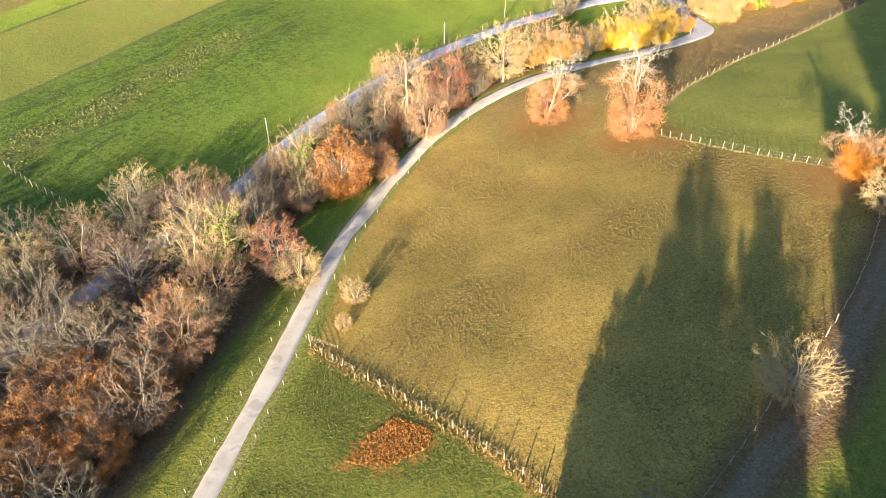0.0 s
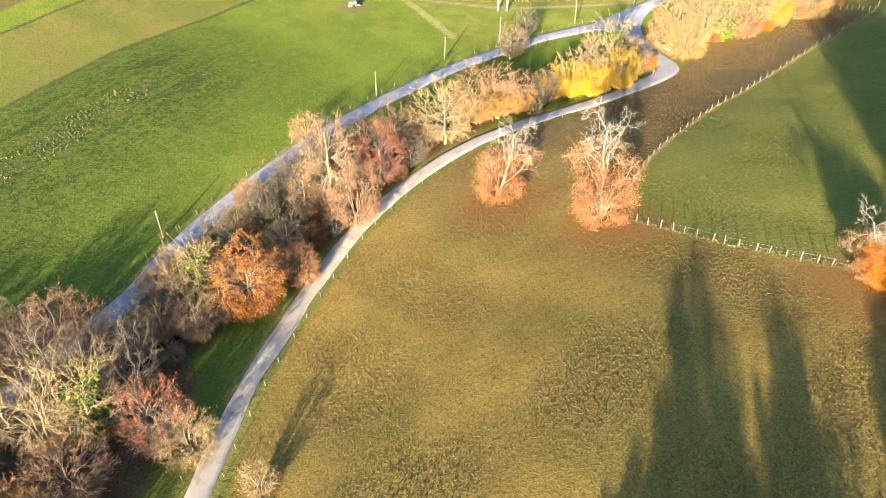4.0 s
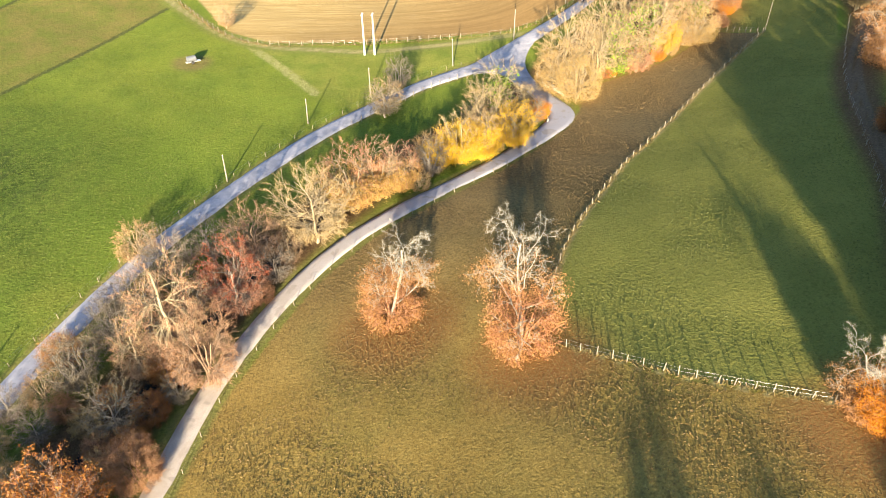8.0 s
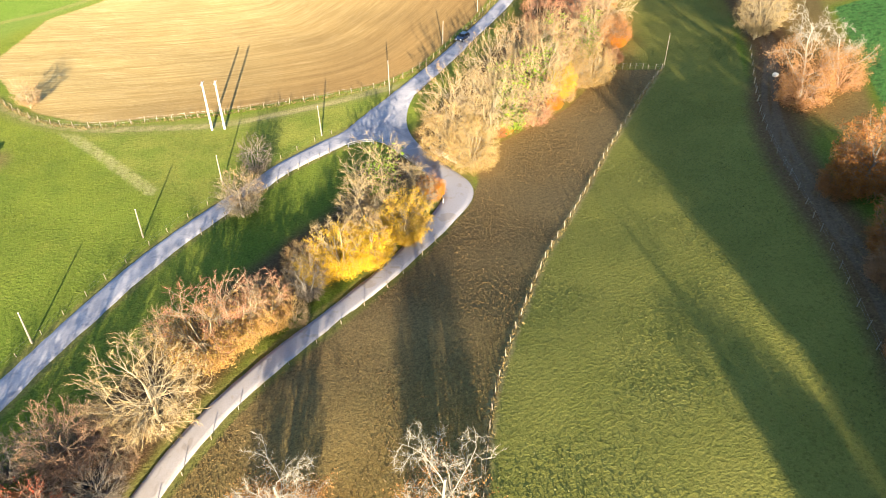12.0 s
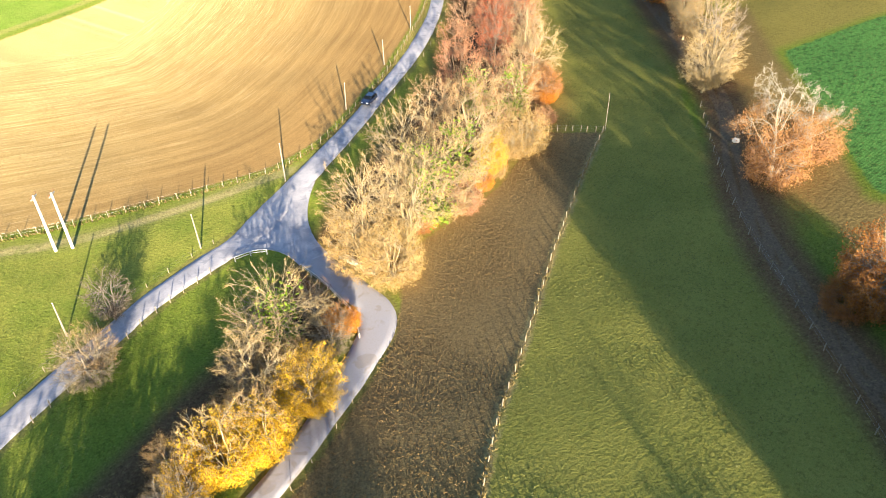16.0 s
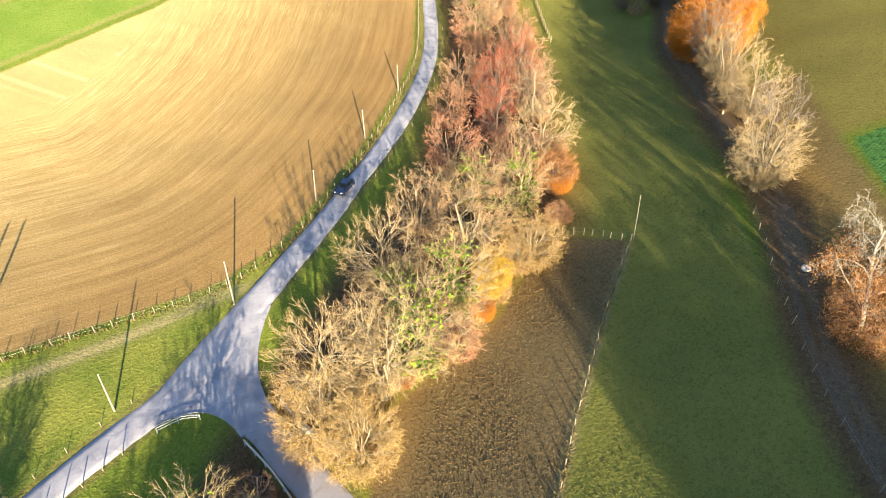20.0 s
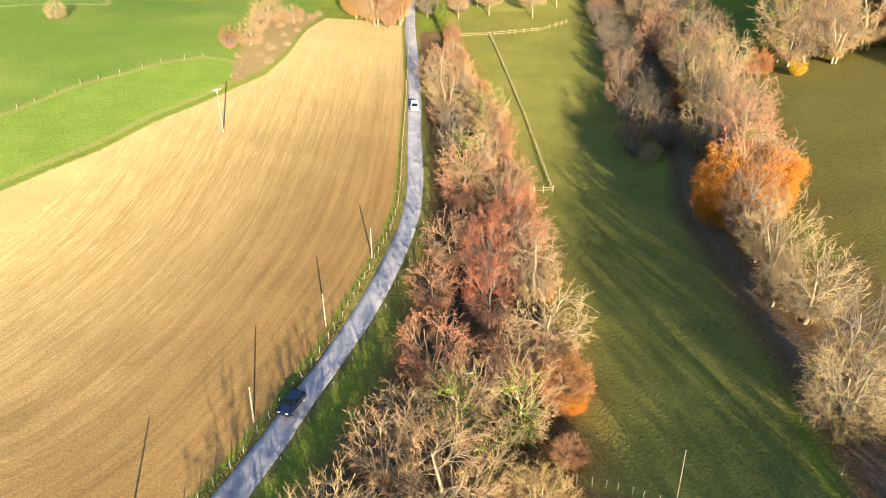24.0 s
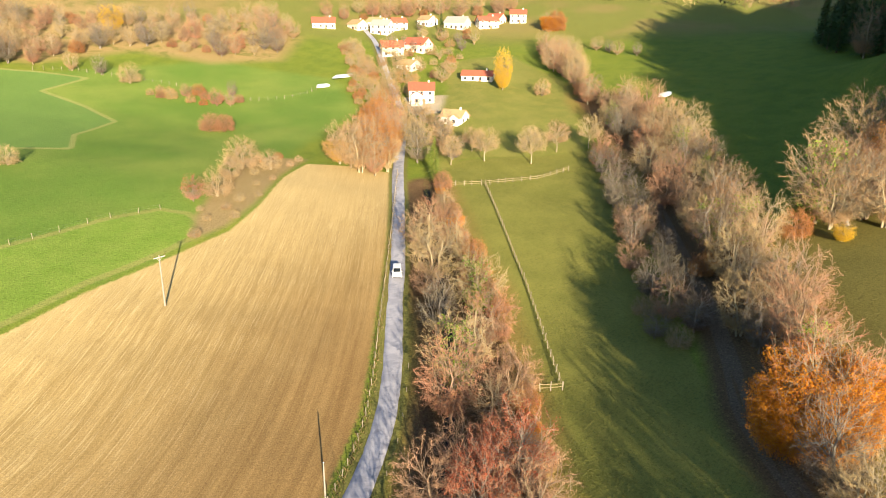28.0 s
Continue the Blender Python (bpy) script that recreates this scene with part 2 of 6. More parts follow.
PLOUGH = [(22, 214), (34, 211.3), (47, 209.8), (67, 208.3), (78, 211.5), (88, 217.5), (100, 225.8), (117, 241), (128, 253), (142, 274), (163, 306), (183, 338),
          (175, 348), (164, 354), (154, 346), (141, 330), (131, 320.5), (117, 314), (100, 307), (86, 299), (64, 291), (35, 282), (8, 268), (-5, 248), (3, 224), (12, 216)]
PASTURE = [(35, 107), (38, 112), (46, 123), (53, 131), (65, 142.5), (81, 154), (98, 167), (117, 179), (112, 190), (122, 206), (137, 236), (148, 256), (160, 284), (172, 306), (188, 330), (206, 336), (224, 330), (244, 322), (210, 272),
           (182, 238), (165, 218), (146, 194), (134, 178), (117, 157), (108, 144), (96, 127), (88, 115), (74, 97), (62, 82), (58, 86), (46, 95)]
CROP = [(151, 170), (180, 160), (230, 150), (225, 115), (160, 105), (128, 125), (123, 137), (136, 152)]
STRIP = [(-125, 85), (-110, 108), (-92, 131), (-77, 153), (-59, 181.5), (-41, 201), (-20, 229), (-10, 243), (-16, 258), (-36, 275), (-50, 248), (-66, 225), (-85, 195), (-102, 170), (-135, 120)]
STRIP2 = [(-114, 170), (-98, 195), (-78, 228), (-60, 256), (-44, 284), (-70, 330), (-300, 330), (-300, 120), (-160, 110)]
MARSH = [(-90, 110), (-84, 120), (-76, 130), (-66, 146), (-56, 162), (-48, 172), (-44, 166), (-52, 152), (-60, 138), (-68, 124), (-78, 108)]
RFIELD = [(150, 172), (163, 190), (180, 211), (204, 232), (222, 247), (234, 240), (264, 244), (330, 200), (300, 150), (230, 152), (180, 161)]
BROWN_RIGHT = [(119, 148), (113, 134), (107, 122), (92, 106), (80, 90), (96, 84), (114, 100), (126, 122), (121, 137), (136, 153), (150, 171), (165, 188), (158, 192)]
WOODFLOOR = [(-23, 88), (-27, 70), (-30, 62), (-32, 50), (-36, 35), (-44, 10), (-75, 25), (-62, 80), (-50, 103), (-37, 104), (-34, 99)]

ROW2 = [(70, 184), (67, 174), (72, 172), (78, 178), (96, 182), (108, 188), (116, 190), (126, 203), (141, 226), (152, 242), (161, 259), (170, 275), (175, 290), (184, 310), (190, 322),
        (181, 328), (169, 309), (162, 297), (154, 285), (149, 272), (143, 260), (135, 249), (125, 237), (112, 222), (100, 210), (90, 203), (78, 194)]
ROW3 = [(112, 143), (118, 150), (124, 157), (134, 168), (142, 184), (154, 200), (168, 214), (184, 232), (199, 250), (214, 267), (238, 297), (258, 328), (276, 362),
        (289, 375), (287, 347), (279, 322), (259, 291), (238, 266), (222, 250), (206, 236), (194, 224), (182, 214), (165, 200), (152, 186), (143, 174), (130, 160), (122, 146)]


# ---- ground ----
def axis(lo, hi, step, far):
    a = list(np.arange(lo, hi + step, step))
    d, p = step, a[-1]
    while p < far:
        d *= 1.22
        p += d
        a.append(p)
    d, p = step, lo
    while p > -far:
        d *= 1.22
        p -= d
        a.insert(0, p)
    return np.array(a)


def ground_sheet():
    gx, gy = axis(-130, 330, 1.6, 3500), axis(-30, 520, 1.6, 3500)
    X, Y = np.meshgrid(gx, gy)
    x, y = X.ravel(), Y.ravel()
    z = heights(x, y)
    nx, ny = len(gx), len(gy)
    # small unevenness, and the stream's bed between the roads
    z += 0.10 * np.sin(x * 0.21 + 1.3 * np.sin(y * 0.13)) * np.sin(y * 0.17 + x * 0.05)
    bed = line_distance(x, y, smooth_line(STREAM, 4))
    z -= 1.3 * np.exp(-(bed / 2.2) ** 2)
    for line in (LANE, MAIN):
        d = line_distance(x, y, line)
        z = np.where(d < 6, z - 0.06 * np.exp(-(d / 2.5) ** 4), z)
    i = np.arange(nx * ny).reshape(ny, nx)
    quads = np.stack([i[:-1, :-1], i[:-1, 1:], i[1:, 1:], i[1:, :-1]], -1).reshape(-1, 4)
    me = bpy.data.meshes.new("ground")
    me.vertices.add(nx * ny)
    me.vertices.foreach_set("co", np.stack([x, y, z], -1).ravel())
    me.loops.add(quads.size)
    me.loops.foreach_set("vertex_index", quads.ravel())
    me.polygons.add(len(quads))
    me.polygons.foreach_set("loop_start", np.arange(0, quads.size, 4))
    me.polygons.foreach_set("use_smooth", np.ones(len(quads), bool))
    me.update(calc_edges=True)
    lanes = np.minimum(line_distance(x, y, LANE), line_distance(x, y, MAIN))
    far_v = 0.809 * x - 0.588 * y
    far_u = 0.588 * x + 0.809 * y
    fields = {
        "brown": inside_by(x, y, BROWN), "plough": inside_by(x, y, PLOUGH), "pasture": inside_by(x, y, PASTURE), "crop": inside_by(x, y, CROP),
        "strip": inside_by(x, y, STRIP), "brownright": inside_by(x, y, BROWN_RIGHT), "woodfloor": inside_by(x, y, WOODFLOOR), "road": lanes, "bed": bed,
        "track": line_distance(x, y, TRACK), "rtrack": line_distance(x, y, RTRACK), "heath": np.minimum(inside_by(x, y, HEATH), 40),
        "croft": inside_by(x, y, CROFT), "rust": inside_by(x, y, RUST), "fencea": line_distance(x, y, np.array(FENCE_A, float)), "bank": inside_by(x, y, BANK), "fencec": np.minimum(line_distance(x, y, FENCE_C), line_distance(x, y, np.array(FENCE_B, float))),
        "strip2": inside_by(x, y, STRIP2), "marsh": inside_by(x, y, MARSH), "rfield": inside_by(x, y, RFIELD), "path": line_distance(x, y, np.array([(7, 216.6), (13.6, 202), (19, 189)])),
        "rowfloor": np.maximum(inside_by(x, y, ROW2), inside_by(x, y, ROW3)),
        "trample": np.hypot(x + 5.5, y - 208.7), "hay": inside_by(x, y, HAY), "ley": inside_by(x, y, LEY), "orchard": inside_by(x, y, ORCHARD), "yard": inside_by(x, y, YARD), "hill": far_u - 540, "lea": inside_by(x, y, LEA), "furrow": line_distance(x, y, smooth_line(FURROW, 4)),
        "oaks": np.minimum(np.minimum(np.hypot(x - 20, y - 117), np.hypot(x - 34, y - 104)), np.hypot(x - 58, y - 83))}
    for k, d in fields.items():
        me.attributes.new(k, "FLOAT", "POINT").data.foreach_set("value", np.clip(d, -60, 60))
    me.materials.append(GROUND)
    tagged(new("ground", me), "rolling autumn meadows, a tilled field and grazed pasture", "ground", kind="structure")


STREAM = [(-48, 20), (-40, 55), (-33, 85), (-27, 100), (-14, 116), (-6, 126), (5, 138), (20, 151), (35, 160), (52, 170), (64, 180.5), (76, 189), (92, 200), (108, 210), (122, 224), (136, 242), (150, 262), (166, 290), (186, 325)]
HEATH = [(103, 560), (60, 520), (110, 492), (150, 500), (175, 478), (205, 474), (228, 505), (225, 540), (240, 640), (60, 700), (20, 600)]
CROFT = [(92, 400), (109, 392), (112, 408), (126, 421), (120, 440), (109, 460), (126, 470), (109, 482), (80, 495), (30, 480), (30, 410)]
RUST = [(-10.2, 41.5), (-8, 45.1), (-5.1, 47.2), (-0.8, 44.2), (-1.3, 41.8), (-5.2, 40.1)]
LEA = [(19, 189), (13.6, 202), (7, 216), (22, 211), (50, 205), (66, 206), (62, 197), (50, 192), (41, 188), (33, 183.5), (26, 180)]
YARD = [(219, 384), (236, 377), (247, 391), (239, 399), (226, 405), (218, 397)]
HAY = [(-60, 262), (-8, 258), (35, 284), (64, 293), (117, 316), (141, 332), (152, 350), (170, 372), (205, 400), (215, 440), (180, 480), (100, 480), (-100, 420)]
ORCHARD = [(190, 325), (206, 337), (244, 322), (262, 345), (290, 380), (300, 430), (266, 436), (246, 402), (222, 374)]
LEY = [(-10, 268), (8, 272), (35, 285), (64, 294), (86, 302), (100, 310), (117, 317), (127, 323), (125, 332), (120, 336.5), (109, 336), (97, 333), (88, 331), (70, 322), (40, 310), (0, 292), (-20, 282)]
FURROW = [(-80, 243), (-20, 223), (22, 213), (47, 209), (67, 208.5), (88, 217.5), (117, 241), (142, 274), (163, 306), (200, 365)]
BANK = [(122, 319), (126, 330), (140, 352), (153, 366), (166, 358), (154, 348), (141, 332), (131, 323)]
FENCE_A = [(-17, 62), (-10, 55), (-4, 49), (1, 44), (6, 39), (9, 35), (14, 28)]
FENCE_B = [(35, 107), (39, 102.5), (46, 95.5), (53, 90), (58, 86.3), (62.5, 82)]
FENCE_C = smooth_line([(117, 179), (107, 173), (98, 166.8), (89, 160.5), (81, 154.3), (72, 147.5), (65, 142.3), (53, 131), (46, 123.5), (38, 112), (35, 107)], 3)


def ground_material():
    n = Nodes("meadow", 0.95, 0.05)
    P = n.place()
    big = n.noise(0.018, 3, 0.5, P)
    mid = n.noise(0.16, 4, 0.6, P)
    fine = n.noise(1.3, 4, 0.7, P)
    tuft = n.noise(4.5, 3, 0.7, P)
    wob = n.math("MULTIPLY", n.math("SUBTRACT", mid, 0.5), 3.0)
    wob2 = n.math("MULTIPLY", n.math("SUBTRACT", fine, 0.5), 1.6)

    def edge(name, soft=0.6, off=0.0, w=wob2):
        return n.ramp(n.math("ADD", n.math("ADD", n.attr(name), off), w), -soft, soft)

    def near(name, width, soft=0.5, w=wob2):
        return n.ramp(n.math("ADD", n.attr(name), w), width - soft, width + soft, 1.0, 0.0)

    grain = n.noise(2.3, 4, 0.75, P)
    clump = n.noise(2.2, 3, 0.6, P, 0.3)
    # green hay meadow
    col = n.mix(n.ramp(big, 0.35, 0.65), (0.092, 0.142, 0.020), (0.150, 0.188, 0.029))
    col = n.mix(n.ramp(mid, 0.45, 0.75, 0, 0.6), col, (0.090, 0.125, 0.022))
    col = n.mix(n.ramp(n.noise(0.06, 3, 0.6, P), 0.5, 0.7, 0, 0.5), col, (0.200, 0.198, 0.038))
    col = n.mix(n.ramp(grain, 0.5, 0.72, 0, 0.55), col, (0.055, 0.095, 0.016))
    along = n.node("SeparateXYZ")
    n.put(along.inputs[0], P)
    col = n.mix(n.ramp(n.math("ADD", along.outputs[1], n.math("MULTIPLY", wob, 8.0)), 145, 205, 0.0, 0.6), col, n.mix(n.ramp(mid, 0.35, 0.7), (0.215, 0.245, 0.036), (0.15, 0.20, 0.030)))
    col = n.mix(n.ramp(n.math("ADD", along.outputs[1], n.math("MULTIPLY", wob, 6.0)), 62, 92, 0.75, 0.0), col, n.mix(n.ramp(fine, 0.4, 0.65), (0.165, 0.148, 0.036), (0.10, 0.115, 0.026)))
    # paler hay meadow beyond the tilled field, rough grass about the hollow
    col = n.mix(edge("hay", 4, 0, wob), col, n.mix(n.ramp(n.noise(0.03, 3, 0.55, P), 0.35, 0.7), (0.125, 0.205, 0.036), (0.205, 0.262, 0.055)))
    col = n.mix(edge("ley", 1.0), col, n.mix(n.ramp(mid, 0.3, 0.7), (0.150, 0.235, 0.036), (0.19, 0.265, 0.048)))
    col = n.mix(n.ramp(n.math("ABSOLUTE", n.math("ADD", n.attr("ley"), wob2)), 0.4, 1.3, 0.7, 0.0), col, (0.27, 0.26, 0.085))
    col = n.mix(edge("lea", 2.0, 0, wob), col, n.mix(n.ramp(mid, 0.35, 0.65), (0.145, 0.185, 0.032), (0.21, 0.222, 0.045)))
    rough = n.mix(n.ramp(n.noise(0.7, 4, 0.75, P, 1.0), 0.42, 0.6), (0.078, 0.115, 0.021), (0.034, 0.058, 0.014))
    col = n.mix(n.ramp(n.math("ADD", n.attr("marsh"), wob), -42, -4, 0.0, 0.95), col, rough)
    lay = n.node("VectorRotate", Angle=radians(-52))
    n.put(lay.inputs["Vector"], P)
    flat = n.node("Mapping")
    n.put(flat.inputs["Vector"], lay.outputs[0])
    flat.inputs["Scale"].default_value = (0.16, 1.0, 0.3)
    ridges = n.noise(0.42, 4, 0.65, flat.outputs[0], 0.8)
    col = n.mix(n.math("MULTIPLY", n.ramp(n.math("ADD", n.attr("marsh"), wob), -20, -2, 0.0, 0.85), n.ramp(ridges, 0.52, 0.62)), col, (0.035, 0.052, 0.02))
    # damp rushy hollow
    rush = n.mix(n.ramp(fine, 0.35, 0.65), (0.045, 0.075, 0.020), (0.12, 0.12, 0.035))
    ragged = n.math("MULTIPLY", n.math("SUBTRACT", n.noise(0.11, 4, 0.65, P), 0.55), 26.0)
    col = n.mix(edge("marsh", 1.8, 0, ragged), col, n.mix(n.ramp(n.noise(0.35, 4, 0.7, P, 1.2), 0.5, 0.62, 0, 0.8), rush, (0.03, 0.045, 0.022)))
    # far heath on the hillside
    heath = n.mix(fine, (0.37, 0.26, 0.12), (0.29, 0.21, 0.085))
    heath = n.mix(n.ramp(mid, 0.5, 0.62), heath, (0.21, 0.18, 0.06))
    col = n.mix(edge("heath", 6, 0, wob), col, heath)
    croft = n.mix(mid, (0.125, 0.215, 0.050), (0.155, 0.24, 0.060))
    col = n.mix(edge("croft", 0.5), col, croft)
    ring = n.ramp(n.math("ABSOLUTE", n.attr("croft")), 0.4, 1.2, 0.7, 0.0)
    col = n.mix(ring, col, (0.30, 0.30, 0.10))
    col = n.mix(edge("yard", 1.0), col, n.mix(fine, (0.36, 0.30, 0.21), (0.46, 0.39, 0.29)))
    col = n.mix(n.ramp(n.math("ADD", n.attr("hill"), n.math("MULTIPLY", big, 60.0)), 20, 60, 0.0, 0.8), col, n.mix(n.ramp(big, 0.42, 0.55), (0.26, 0.20, 0.075), (0.19, 0.19, 0.05)))
    # stubble strip
    strip = n.mix(n.ramp(mid, 0.35, 0.65), (0.20, 0.17, 0.05), (0.15, 0.165, 0.035))
    strip = n.mix(n.ramp(n.math("ADD", along.outputs[1], n.math("MULTIPLY", wob, 8.0)), 140, 200, 0.85, 0.0), strip, n.mix(n.ramp(fine, 0.4, 0.65), (0.115, 0.13, 0.030), (0.085, 0.11, 0.024)))
    col = n.mix(edge("strip", 1.0), col, strip)
    col = n.mix(n.ramp(n.math("ABSOLUTE", n.math("ADD", n.attr("strip"), wob2)), 0.3, 0.9, 0.75, 0.0), col, (0.06, 0.07, 0.03))
    col = n.mix(edge("strip2", 1.0), col, n.mix(mid, (0.12, 0.10, 0.035), (0.17, 0.14, 0.045)))
    col = n.mix(near("path", 1.1), col, n.mix(fine, (0.34, 0.32, 0.13), (0.26, 0.26, 0.09)))
    col = n.mix(n.ramp(n.math("ADD", n.attr("trample"), wob), 2.5, 5.5, 0.9, 0.0), col, (0.20, 0.16, 0.06))
    # mown grass under the orchard
    col = n.mix(edge("orchard", 2.0, 0, wob), col, n.mix(n.ramp(mid, 0.3, 0.7), (0.185, 0.195, 0.045), (0.235, 0.225, 0.058)))
    # rough bank beside the tilled field
    col = n.mix(edge("bank", 1.5), col, n.mix(fine, (0.33, 0.24, 0.125), (0.24, 0.18, 0.08)))
    # grazed pasture
    pas = n.mix(n.ramp(mid, 0.3, 0.7), (0.178, 0.182, 0.042), (0.222, 0.214, 0.052))
    pas = n.mix(n.ramp(tuft, 0.5, 0.72, 0, 0.75), pas, (0.085, 0.092, 0.026))
    pas = n.mix(n.ramp(grain, 0.5, 0.7, 0, 0.5), pas, (0.185, 0.170, 0.045))
    col = n.mix(edge("pasture", 0.5), col, pas)
    col = n.mix(edge("rfield", 1.5), col, n.mix(0.5, pas, (0.20, 0.145, 0.045)))
    # dry brown pasture
    bro = n.mix(n.ramp(mid, 0.3, 0.7), (0.240, 0.162, 0.044), (0.305, 0.208, 0.058))
    bro = n.mix(n.ramp(n.noise(0.05, 3, 0.6, P), 0.45, 0.62, 0, 0.55), bro, (0.160, 0.136, 0.036))
    bro = n.mix(n.ramp(fine, 0.5, 0.72, 0, 0.55), bro, (0.135, 0.105, 0.034))
    bro = n.mix(n.ramp(grain, 0.5, 0.64, 0, 0.6), bro, (0.125, 0.094, 0.030))
    bro = n.mix(n.ramp(tuft, 0.55, 0.75, 0, 0.8), bro, (0.33, 0.235, 0.085))
    bro = n.mix(n.ramp(n.noise(0.9, 1, 0.5, P), 0.72, 0.80, 0, 0.6), bro, (0.065, 0.058, 0.022))
    # far end greyer and darker: poached soil, and shade by the bend painted in
    bro = n.mix(n.ramp(n.math("ADD", along.outputs[1], n.math("MULTIPLY", wob, 6.0)), 98, 155, 0.0, 0.85), bro, n.mix(n.ramp(grain, 0.42, 0.66), (0.185, 0.135, 0.072), (0.112, 0.082, 0.046)))
    col = n.mix(edge("brown", 0.5), col, bro)
    # fallen leaves about the old oaks
    col = n.mix(n.ramp(n.math("ADD", n.attr("oaks"), n.math("MULTIPLY", wob, 1.5)), 4, 11, 0.75, 0), col, n.mix(n.ramp(tuft, 0.35, 0.65), (0.30, 0.125, 0.045), (0.19, 0.12, 0.045)))
    # right-hand fields
    br = n.mix(mid, (0.14, 0.10, 0.04), (0.20, 0.15, 0.06))
    col = n.mix(edge("brownright", 1.2), col, br)
    rows = n.node("TexWave", Scale=1.1, Distortion=1.5)
    n.put(rows.inputs["Vector"], P)
    crop = n.mix(n.ramp(rows.outputs[1], 0.3, 0.8), (0.05, 0.145, 0.034), (0.10, 0.225, 0.06))
    col = n.mix(edge("crop", 0.4), col, n.mix(n.ramp(fine, 0.45, 0.7), crop, (0.02, 0.07, 0.02)))
    # tilled field: drill lines that follow its length
    turn = n.node("VectorRotate", Angle=radians(-32))
    n.put(turn.inputs["Vector"], P)
    apart = n.node("SeparateXYZ")
    n.put(apart.inputs[0], turn.outputs[0])
    mp = n.node("CombineXYZ")
    n.put(mp.inputs[0], n.math("MULTIPLY", apart.outputs[0], 0.035))
    n.put(mp.inputs[1], n.attr("furrow"))
    streak = n.noise(0.55, 5, 0.75, mp.outputs[0])
    streak2 = n.noise(1.9, 3, 0.7, mp.outputs[0])
    til = n.mix(n.ramp(streak, 0.3, 0.7), (0.35, 0.248, 0.102), (0.48, 0.352, 0.155))
    til = n.mix(n.ramp(streak2, 0.5, 0.68, 0, 0.5), til, (0.29, 0.19, 0.075))
    streak3 = n.noise(4.2, 2, 0.6, mp.outputs[0])
    til = n.mix(n.ramp(streak3, 0.54, 0.64, 0, 0.75), til, (0.62, 0.48, 0.25))
    far = n.ramp(n.math("ADD", n.attr("furrow"), n.math("MULTIPLY", wob, 5.0)), 45, 80, 0.0, 0.6)
    til = n.mix(far, til, (0.60, 0.47, 0.22))
    # darker brown towards the road, weaker at the far end
    browner = n.ramp(n.math("ADD", n.attr("road"), n.math("MULTIPLY", wob, 4.0)), 3, 66, 0.95, 0.0)
    browner = n.math("MULTIPLY", browner, n.ramp(n.math("ADD", along.outputs[1], n.math("MULTIPLY", wob, 5.0)), 255, 325, 1.0, 0.3))
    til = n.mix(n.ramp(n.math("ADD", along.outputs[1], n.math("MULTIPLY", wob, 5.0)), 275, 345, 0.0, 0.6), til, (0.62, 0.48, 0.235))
    til = n.mix(browner, til, n.mix(n.ramp(streak, 0.3, 0.7), (0.205, 0.122, 0.048), (0.31, 0.192, 0.078)))
    til = n.mix(n.ramp(grain, 0.5, 0.75, 0, 0.35), til, (0.24, 0.14, 0.06))
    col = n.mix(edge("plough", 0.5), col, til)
    # leaf litter in the wood, in the bed and along the rows
    lit = n.mix(fine, (0.085, 0.055, 0.032), (0.155, 0.095, 0.048))
    col = n.mix(edge("woodfloor", 1.5, 1.0), col, lit)
    col = n.mix(n.ramp(n.math("ADD", n.attr("rowfloor"), wob), -6, 0, 0.0, 0.6), col, n.mix(n.ramp(tuft, 0.35, 0.65), (0.32, 0.165, 0.06), (0.19, 0.14, 0.045)))
    col = n.mix(edge("rowfloor", 1.5, -1.0, wob), col, n.mix(n.ramp(tuft, 0.3, 0.7), lit, (0.27, 0.15, 0.065)))
    col = n.mix(near("bed", 6.0, 2.0, wob), col, lit)
    col = n.mix(n.ramp(n.attr("bed"), 0.7, 1.1, 1, 0), col, (0.02, 0.025, 0.03))
    # rust-coloured fern patch, and the straw line of the fence
    col = n.mix(edge("rust", 1.2, 0.3, n.math("MULTIPLY", n.math("SUBTRACT", n.noise(0.5, 4, 0.7, P), 0.5), 9.0)), col, n.mix(n.ramp(tuft, 0.35, 0.65), (0.40, 0.15, 0.035), (0.17, 0.14, 0.035)))
    col = n.mix(near("fencea", 0.9), col, n.mix(n.ramp(tuft, 0.35, 0.65), (0.38, 0.20, 0.06), (0.27, 0.17, 0.055)))
    col = n.mix(near("fencec", 0.55, 0.4), col, n.mix(n.ramp(tuft, 0.35, 0.65), (0.34, 0.28, 0.14), (0.22, 0.19, 0.08)))
    # tracks
    rut = n.ramp(n.math("ABSOLUTE", n.math("SUBTRACT", n.attr("track"), 0.75)), 0.25, 0.5, 0.85, 0)
    col = n.mix(near("track", 2.2, 0.8), col, n.mix(fine, (0.20, 0.205, 0.052), (0.16, 0.185, 0.04)))
    col = n.mix(near("track", 0.7, 0.5), col, n.mix(fine, (0.36, 0.30, 0.14), (0.28, 0.25, 0.10)))
    col = n.mix(n.math("MULTIPLY", rut, 0.3), col, n.mix(fine, (0.20, 0.16, 0.09), (0.33, 0.28, 0.19)))
    rrut = n.ramp(n.math("ABSOLUTE", n.math("SUBTRACT", n.attr("rtrack"), 0.8)), 0.25, 0.7, 0.6, 0)
    col = n.mix(near("rtrack", 3.4, 1.5), col, n.mix(fine, (0.11, 0.068, 0.036), (0.17, 0.105, 0.055)))
    col = n.mix(rrut, col, n.mix(fine, (0.13, 0.095, 0.070), (0.18, 0.14, 0.105)))
    # worn verge
    col = n.mix(near("road", 2.6, 0.5), col, n.mix(fine, (0.20, 0.17, 0.06), (0.13, 0.15, 0.035)))
